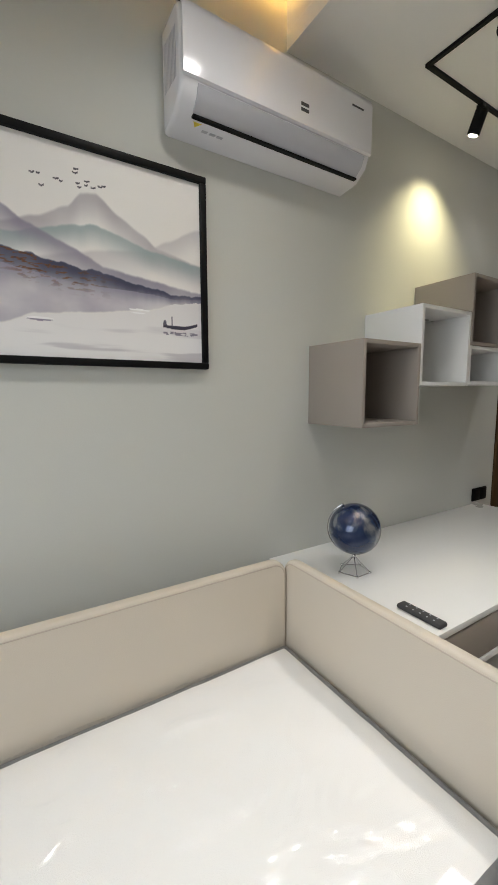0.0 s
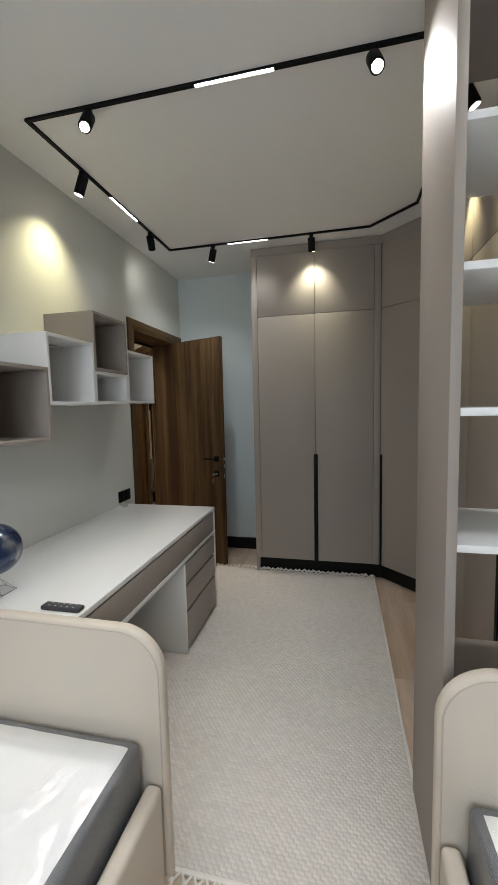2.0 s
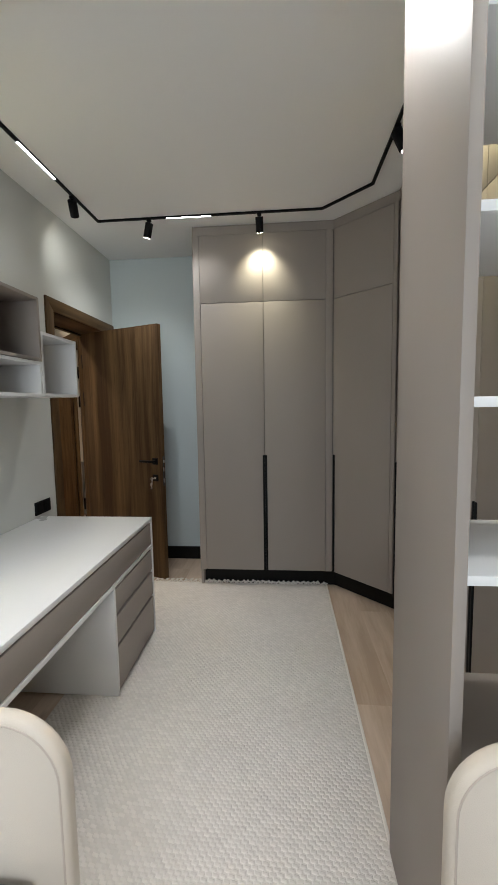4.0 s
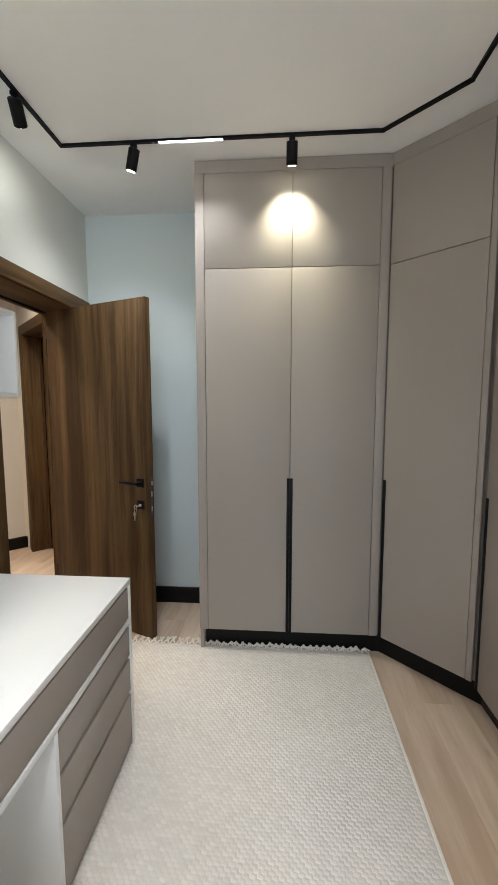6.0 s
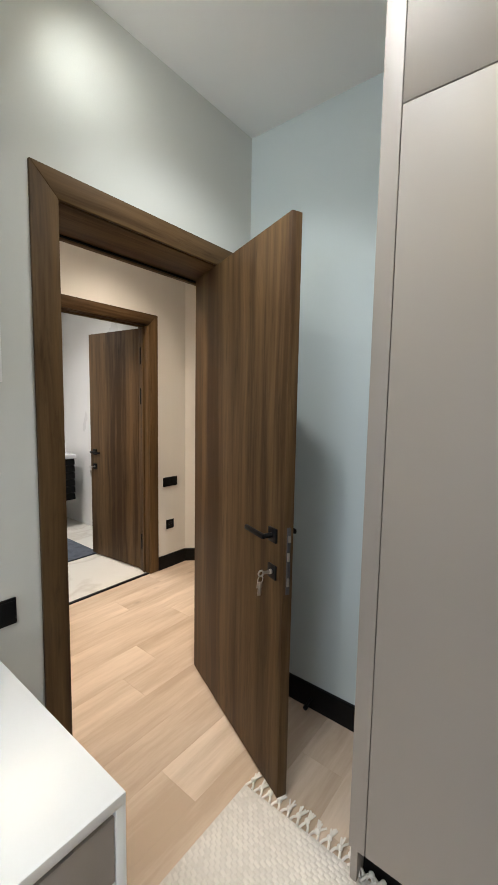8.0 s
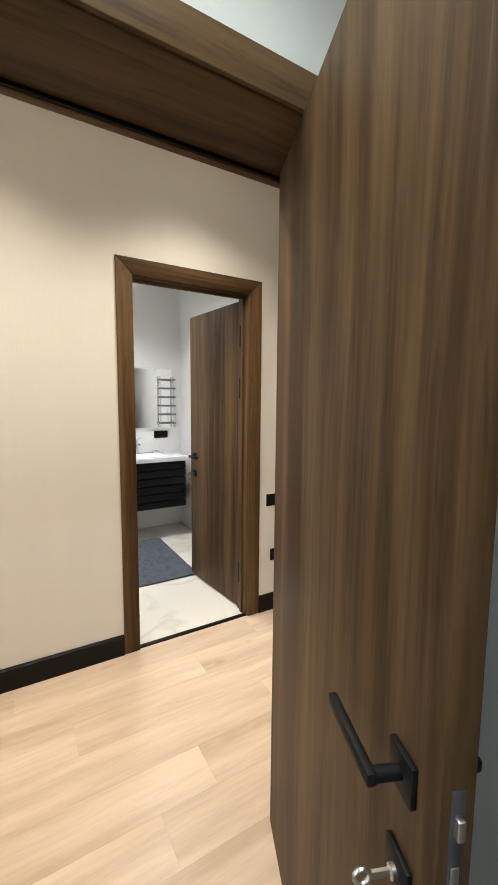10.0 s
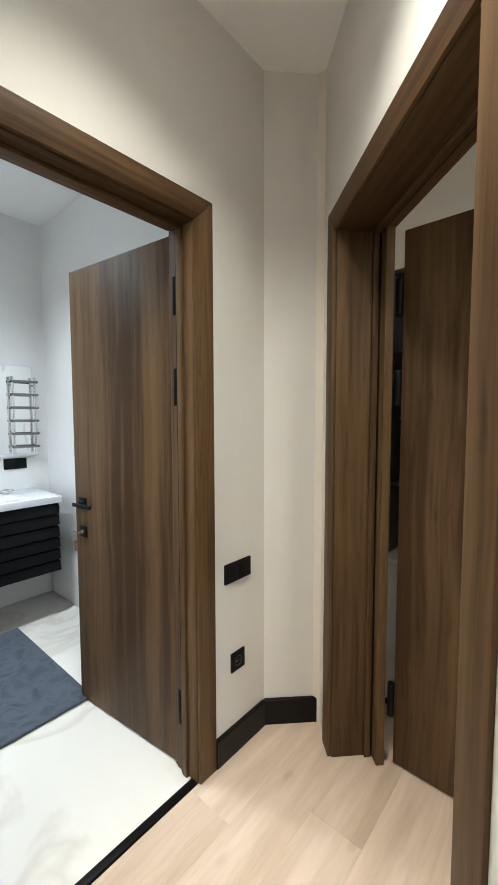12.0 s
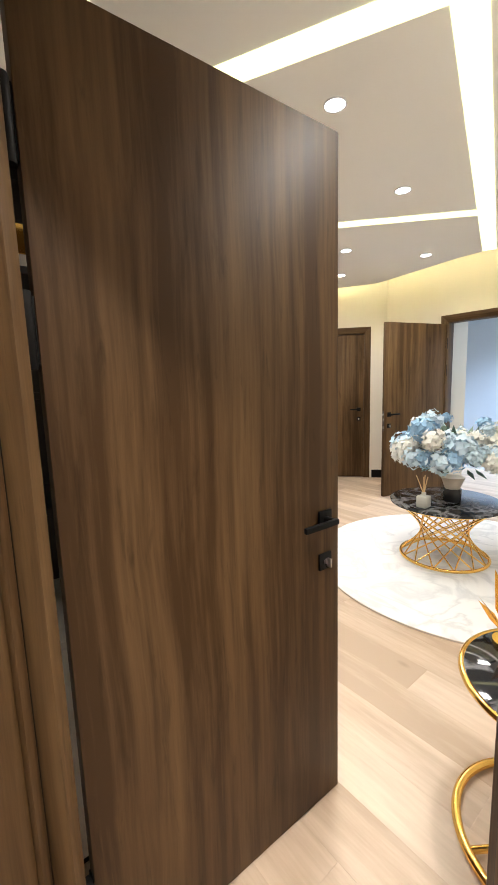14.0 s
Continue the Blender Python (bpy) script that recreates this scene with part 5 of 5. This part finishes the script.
plate("wall_switch", "black double wall switch above the desk", 2.862, 0.762, 0.158, 0.082, YN, "switch")
plate("wall_socket", "black wall socket low beside the door frame", 2.938, 0.318, 0.080, 0.080, YN, "socket")
plate("wall_switch", "black double light switch on the hall wall", 4.728, 0.726, 0.155, 0.080, YB, "switch")
plate("wall_socket", "black wall socket on the hall wall", 4.763, 0.346, 0.080, 0.080, YB, "socket")
ds = thing("door_stopper", "small dark rubber floor stopper on the skirting", "door stopper", (XE - 0.017, 1.40, 0.055))
part("rod", tube((0, 0, 0), (-0.05, 0, -0.012), 0.006, seg=12), M_BLACK, ds)
part("rubber_tip", tube((-0.045, 0, -0.011), (-0.062, 0, -0.015), 0.011, seg=14, bevel=0.002), M_BLACK, ds)

# ---------------- bathroom ----------------
van = thing("vanity", "wall-hung black ribbed vanity with a white basin top", "vanity", (4.45, 5.36, 0.32))
VI = pose(-4.45, -5.36, -0.32)
part("cabinet", box(4.06, 4.915, 0.33, 4.825, 5.358, 0.80), M_BLACK, van).matrix_basis = VI
for k in range(6):
    z = 0.325 + k * 0.080
    part("slat", prism([(4.914, z), (4.894, z + 0.006), (4.905, z + 0.070), (4.914, z + 0.072)], 4.055, 4.83, "yz"), M_BLACK, van, "black ribbed front slat").matrix_basis = VI
bm = box(4.05, 4.885, 0.802, 4.845, 5.358, 0.850, 0.006, 3)
part("basin_top", bm, M_PLASTIC, van, "white ceramic basin top").matrix_basis = VI
part("basin", box(4.2, 4.95, 0.8505, 4.66, 5.25, 0.853, 0.001), M_BATHWALL, van).matrix_basis = VI
tap = thing("tap", "chrome lever tap on the white basin", "tap", (4.43, 5.30, 0.853))
bm = tube((0, 0, 0), (0, 0, 0.14), 0.017, bevel=0.003)
tube((0, 0, 0.12), (0, -0.13, 0.105), 0.011, bm=bm)
tube((0, 0, 0.14), (0.03, -0.06, 0.17), 0.006, bm=bm)
part("spout", bm, M_CHROME, tap)
soap = thing("soap_dish", "chrome wire soap dish", "soap dish", (4.62, 5.22, 0.853))
part("dish", ring((0, 0, 0.02), 0.045, 0.005, 28, 8), M_CHROME, soap)
part("foot", tube((0, 0, 0), (0, 0, 0.02), 0.012, 0.03), M_CHROME, soap)
mir = thing("mirror", "rectangular bathroom mirror with a white edge", "mirror", (4.45, 5.36, 1.1))
part("glass", box(-0.35, -0.020, 0.02, 0.40, -0.017, 0.655), M_MIRROR, mir)
part("edge", box(-0.36, -0.0168, 0.0, 0.41, -0.0005, 0.67, 0.002), M_PLASTIC, mir)
rail = thing("towel_rail", "chrome ladder towel warmer on the wall", "towel rail", (4.78, 5.33, 1.12))
for x in (-0.075, 0.075):
    part("upright", tube((x, -0.03, 0), (x, -0.03, 0.56), 0.010, bevel=0.002), M_CHROME, rail)
for k in range(6):
    part("rung", tube((-0.085, -0.035, 0.05 + k * 0.095), (0.095, -0.035, 0.05 + k * 0.095), 0.0095), M_RUNG, rail)
for x, z in ((-0.075, 0.06), (0.075, 0.06), (-0.075, 0.5), (0.075, 0.5)):
    part("bracket", tube((x, -0.03, z), (x, 0.03, z), 0.007), M_CHROME, rail)
plate("wall_switch", "black double switch under the bathroom mirror", 4.645, 1.005, 0.155, 0.078, 5.36, "switch")
mat_ = thing("bath_rug", "dark blue mottled bathroom rug", "rug", (4.1, 4.45, 0))
part("fabric", box(-0.45, -0.485, 0, 0.455, 0.485, 0.016, 0.006, 3), M_BATHRUG, mat_)

# ---------------- living room things ----------------
rr = thing("round_rug", "large round white rug with grey marbling", "rug", (5.60, -0.22, 0))
bm = tube((0, 0, 0), (0, 0, 0.010), 1.10, seg=128, bevel=0.003)
part("fabric", bm, M_ROUNDRUG, rr)
part("border", ring((0, 0, 0.005), 1.101, 0.005, 128, 8), M_PIPING, rr)


def wire_table(label, x, y, h, r_top, r_base, n, z0):
    t = thing("side_table", label, "table", (x, y, z0))
    part("tabletop", tube((0, 0, h - 0.016), (0, 0, h), r_top, seg=72, bevel=0.004), M_BLACKMARBLE, t, "black marbled glass table top")
    part("base_ring", ring((0, 0, 0.012), r_base, 0.012, 72, 12), M_GOLD, t, "polished gold base ring")
    part("top_ring", ring((0, 0, h - 0.028), r_top * 0.86, 0.011, 72, 12), M_GOLD, t, "polished gold top ring")
    for k in range(n):
        for s in (1, -1):
            a, c = 2 * math.pi * k / n, 2 * math.pi * k / n + s * radians(118)
            part("rod", tube((r_base * math.cos(a), r_base * math.sin(a), 0.012), (r_top * 0.86 * math.cos(c), r_top * 0.86 * math.sin(c), h - 0.028), 0.0055, seg=8), M_GOLD, t)
    return t


wire_table("round black marble table on a gold wire base", 5.745, -0.19, 0.452, 0.405, 0.315, 14, 0.0105)
st = thing("side_table", "tall gold ring table with a black glass top", "table", (4.578, 1.558, 0))
part("tabletop", tube((0, 0, 0.520), (0, 0, 0.535), 0.27, seg=72, bevel=0.004), M_BLACKMARBLE, st, "black glass table top")
part("rim", ring((0, 0, 0.527), 0.274, 0.010, 72, 10), M_GOLD, st, "polished gold rim")
part("base_ring", ring((0, 0, 0.014), 0.27, 0.014, 72, 12), M_GOLD, st, "polished gold base ring")
part("column", tube((0, 0, 0.014), (0, 0, 0.52), 0.022, bevel=0.003), M_GOLD, st, "polished gold column")
for k in range(4):
    a = math.pi / 2 * k + 0.9
    part("spoke", tube((0.27 * math.cos(a), 0.27 * math.sin(a), 0.014), (0, 0, 0.03), 0.010), M_GOLD, st)
orn = thing("gold_ornament", "gold leaf-shaped ornament on the side table", "ornament", (4.76, 1.48, 0.535))
bm = tube((0, 0, 0), (0, 0, 0.012), 0.05, seg=32)
for k in range(9):
    a = 2 * math.pi * k / 9
    tip = Vector((0.10 * math.cos(a), 0.10 * math.sin(a), 0.10 + 0.05 * (k % 3)))
    tmp = bmesh.new()
    vs = [tmp.verts.new(q) for q in ((0, 0, 0), (0.018, 0.005, 0.6), (0, 0, 1.0), (-0.018, 0.005, 0.6))]
    tmp.faces.new(vs)
    bmesh.ops.solidify(tmp, geom=tmp.faces[:], thickness=0.004)
    L = tip.length
    merge(bm, tmp, Matrix.Translation((0, 0, 0.01)) @ tip.to_track_quat("Z", "Y").to_matrix().to_4x4() @ Matrix.Diagonal((1.2, 1, L, 1)))
part("leaves", bm, M_GOLD, orn)

# flowers in a vase
fl = thing("flower_arrangement", "blue and white artificial hydrangeas in a vase", "flowers", (5.70, -0.20, 0.4625))
m_glass = mat("smoked_glass", (0.03, 0.03, 0.035), 0.06, vary=0.1)
bm = tube((0, 0, 0), (0, 0, 0.10), 0.062, 0.066, seg=40, bevel=0.004)
part("vase", bm, m_glass, fl, "dark smoked glass vase")
bm = tube((0, 0, 0.095), (0, 0, 0.19), 0.05, 0.085, seg=24)
part("wrapping", bm, mat("pale_paper", (0.62, 0.58, 0.52), 0.8), fl, "pale stems and wrapping")
m_petal = [mat("petal_blue", (0.30, 0.47, 0.66), 0.7, vary=0.18, scale=20), mat("petal_white", (0.74, 0.74, 0.70), 0.7, vary=0.08, scale=20), mat("petal_pale_blue", (0.52, 0.64, 0.74), 0.7, vary=0.12, scale=20)]
m_leaf = mat("leaf_grey_green", (0.13, 0.19, 0.14), 0.6, vary=0.3, scale=12)


def flower_head(rng, r):
    bm = bmesh.new()
    for k in range(70):
        z = 1 - 1.75 * (k + 0.5) / 70
        a = k * 2.39996
        n = Vector((math.sqrt(max(0, 1 - z * z)) * math.cos(a), math.sqrt(max(0, 1 - z * z)) * math.sin(a), z))
        c = n * r * rng.uniform(0.65, 1.2)
        q = n.to_track_quat("Z", "Y").to_matrix().to_4x4() @ pose(0, 0, 0, rng.uniform(-25, 25), rng.uniform(-25, 25), rng.uniform(0, 90))
        s = r * rng.uniform(0.24, 0.46)
        vs = [bm.verts.new(c + (q @ Vector((s * math.cos(t) * f, s * math.sin(t) * f, 0.25 * s * (f - 0.7))))) for t, f in [(math.pi / 4 * i, 1.0 if i % 2 == 0 else 0.55) for i in range(8)]]
        mid = bm.verts.new(c - n * s * 0.15)
        for i in range(8):
            bm.faces.new((vs[i], vs[(i + 1) % 8], mid))
    ball((0, 0, 0), r * 0.6, 12, bm)
    return bm


rng = random.Random(11)
heads = []
for i in range(3):
    me_ob = link("flower_head", flower_head(rng, 0.07), m_petal[i])
    me_ob.parent = fl
    heads.append(me_ob)
placed = []
for k in range(48):
    z = 1 - 1.5 * (k + 0.5) / 48
    a = k * 2.39996
    r = math.sqrt(max(0, 1 - z * z))
    p = Vector((0.36 * r * math.cos(a), 0.36 * r * math.sin(a), 0.40 + 0.17 * z)) * rng.uniform(0.82, 1.14)
    m = Matrix.Translation(p) @ Vector((p.x, p.y, p.z - 0.33)).to_track_quat("Z", "Y").to_matrix().to_4x4() @ Matrix.Scale(rng.uniform(0.6, 1.3), 4)
    if k < 3:
        heads[k].matrix_basis = m
    else:
        h = new("flower_head", heads[rng.choice((0, 1, 1, 2, 2))].data)
        h.parent = fl
        h.matrix_basis = m
bm = bmesh.new()
for k in range(60):
    a, e = rng.uniform(0, 6.28), rng.uniform(-0.5, 1.1)
    d = Vector((math.cos(a) * math.cos(e), math.sin(a) * math.cos(e), math.sin(e)))
    base = Vector((0, 0, 0.36)) + Vector((d.x * 0.25, d.y * 0.25, d.z * 0.16))
    tmp = bmesh.new()
    vs = [tmp.verts.new(q) for q in ((0, 0, 0), (0.022, 0, 0.05), (0, 0.006, 0.13), (-0.022, 0, 0.05))]
    tmp.faces.new((vs[0], vs[1], vs[2]))
    tmp.faces.new((vs[0], vs[2], vs[3]))
    merge(bm, tmp, Matrix.Translation(base) @ d.to_track_quat("Z", "Y").to_matrix().to_4x4())
part("leaves", bm, m_leaf, fl, "grey-green leaves")
dif = thing("reed_diffuser", "clear glass reed diffuser with wooden sticks", "diffuser", (5.77, 0.10, 0.4625))
bm = box(-0.04, -0.04, 0, 0.04, 0.04, 0.09, 0.012, 3)
tube((0, 0, 0.09), (0, 0, 0.115), 0.016, bm=bm)
part("bottle", bm, mat("pale_glass", (0.55, 0.55, 0.50), 0.08, vary=0.1), dif, "pale glass bottle")
for k, (dx, dy) in enumerate(((0.05, 0.02), (-0.03, 0.01), (0.01, -0.03), (-0.01, 0.03))):
    part("stick", tube((0, 0, 0.10), (dx, dy, 0.235), 0.0035, seg=8), mat("reed", (0.55, 0.38, 0.18), 0.7) if k == 0 else bpy.data.materials["reed"], dif)


# ---------------- cabinet behind the living room door ----------------
cab = thing("display_cabinet", "dark open display cabinet on a glossy white base", "cabinet", (5.43, 1.95, 0))
part("plinth", box(0.03, 0.01, 0.0, 0.40, 0.92, 0.05), M_BASEB, cab)
part("base", box(0.02, 0.0, 0.05, 0.42, 0.93, 0.71, 0.002), M_WHITE, cab)
part("base_top", box(0.0, 0.0, 0.7105, 0.42, 0.93, 0.733, 0.003), M_WHITE, cab)
for k in range(2):
    part("drawer_front", box(0.0, 0.004 + 0.4635 * k, 0.053, 0.019, 0.4625 + 0.4635 * k, 0.708, 0.002), M_WHITE, cab, "glossy white drawer front")
for y in (0.0, 0.91):
    part("side_panel", box(0.06, y, 0.7335, 0.42, y + 0.02, 2.04, 0.002), M_DARKGREY, cab, "dark side panel")
part("back_panel", box(0.40, 0.0205, 0.7335, 0.42, 0.9095, 2.04), M_DARKGREY, cab, "dark back panel")
part("top_panel", box(0.06, 0.0, 2.0405, 0.42, 0.93, 2.06, 0.002), M_DARKGREY, cab)
for z in (1.08, 1.39, 1.70):
    part("shelf", box(0.07, 0.0205, z - 0.018, 0.399, 0.9095, z, 0.002), M_DARKGREY, cab, "dark shelf")
box_ = thing("keepsake_box", "small cream box with a yellow lid on a shelf", "box", (5.62, 2.64, 1.70))
part("body", box(-0.06, -0.07, 0, 0.06, 0.07, 0.045, 0.003), M_LEATHER, box_)
part("lid", box(-0.062, -0.072, 0.0455, 0.062, 0.072, 0.12, 0.004), M_GOLD, box_, "yellow lid")

# ---------------- laminate planks ----------------
PW, PL = 0.19087, 1.30


def plank_mesh():
    bm = box(0.0001, 0.0001, -0.012, PL - 0.0001, PW - 0.0001, 0.0, 0.0003, 1)
    me = bpy.data.meshes.new("plank")
    bm.to_mesh(me)
    bm.free()
    me.materials.append(M_OAK)
    return me


plank = plank_mesh()
rng = random.Random(7)
floor_ob, floor_liv = bpy.data.objects["floor"], bpy.data.objects["floor_living"]
for r in range(-13, 29):
    y = -1.17 + r * PW
    shift = (0.0, 0.43, 0.87, 0.22, 0.65, 1.08)[r % 6]
    if y + PW > 3.225:
        lo, hi = 5.2, 9.6
    elif y < -1.18:
        lo, hi = 3.9, 9.0
    else:
        lo, hi = -1.45, 9.6
    k = math.floor((lo - shift) / PL)
    while shift + k * PL < hi:
        x = shift + k * PL
        k += 1
        if x + PL < lo + 0.02 or (lo > 5 and x < 5.1):
            continue
        p = new("plank", plank)
        p.parent = floor_ob if x < 4.0 and y > -1.18 else floor_liv
        p.matrix_basis = pose(x, y, 0)
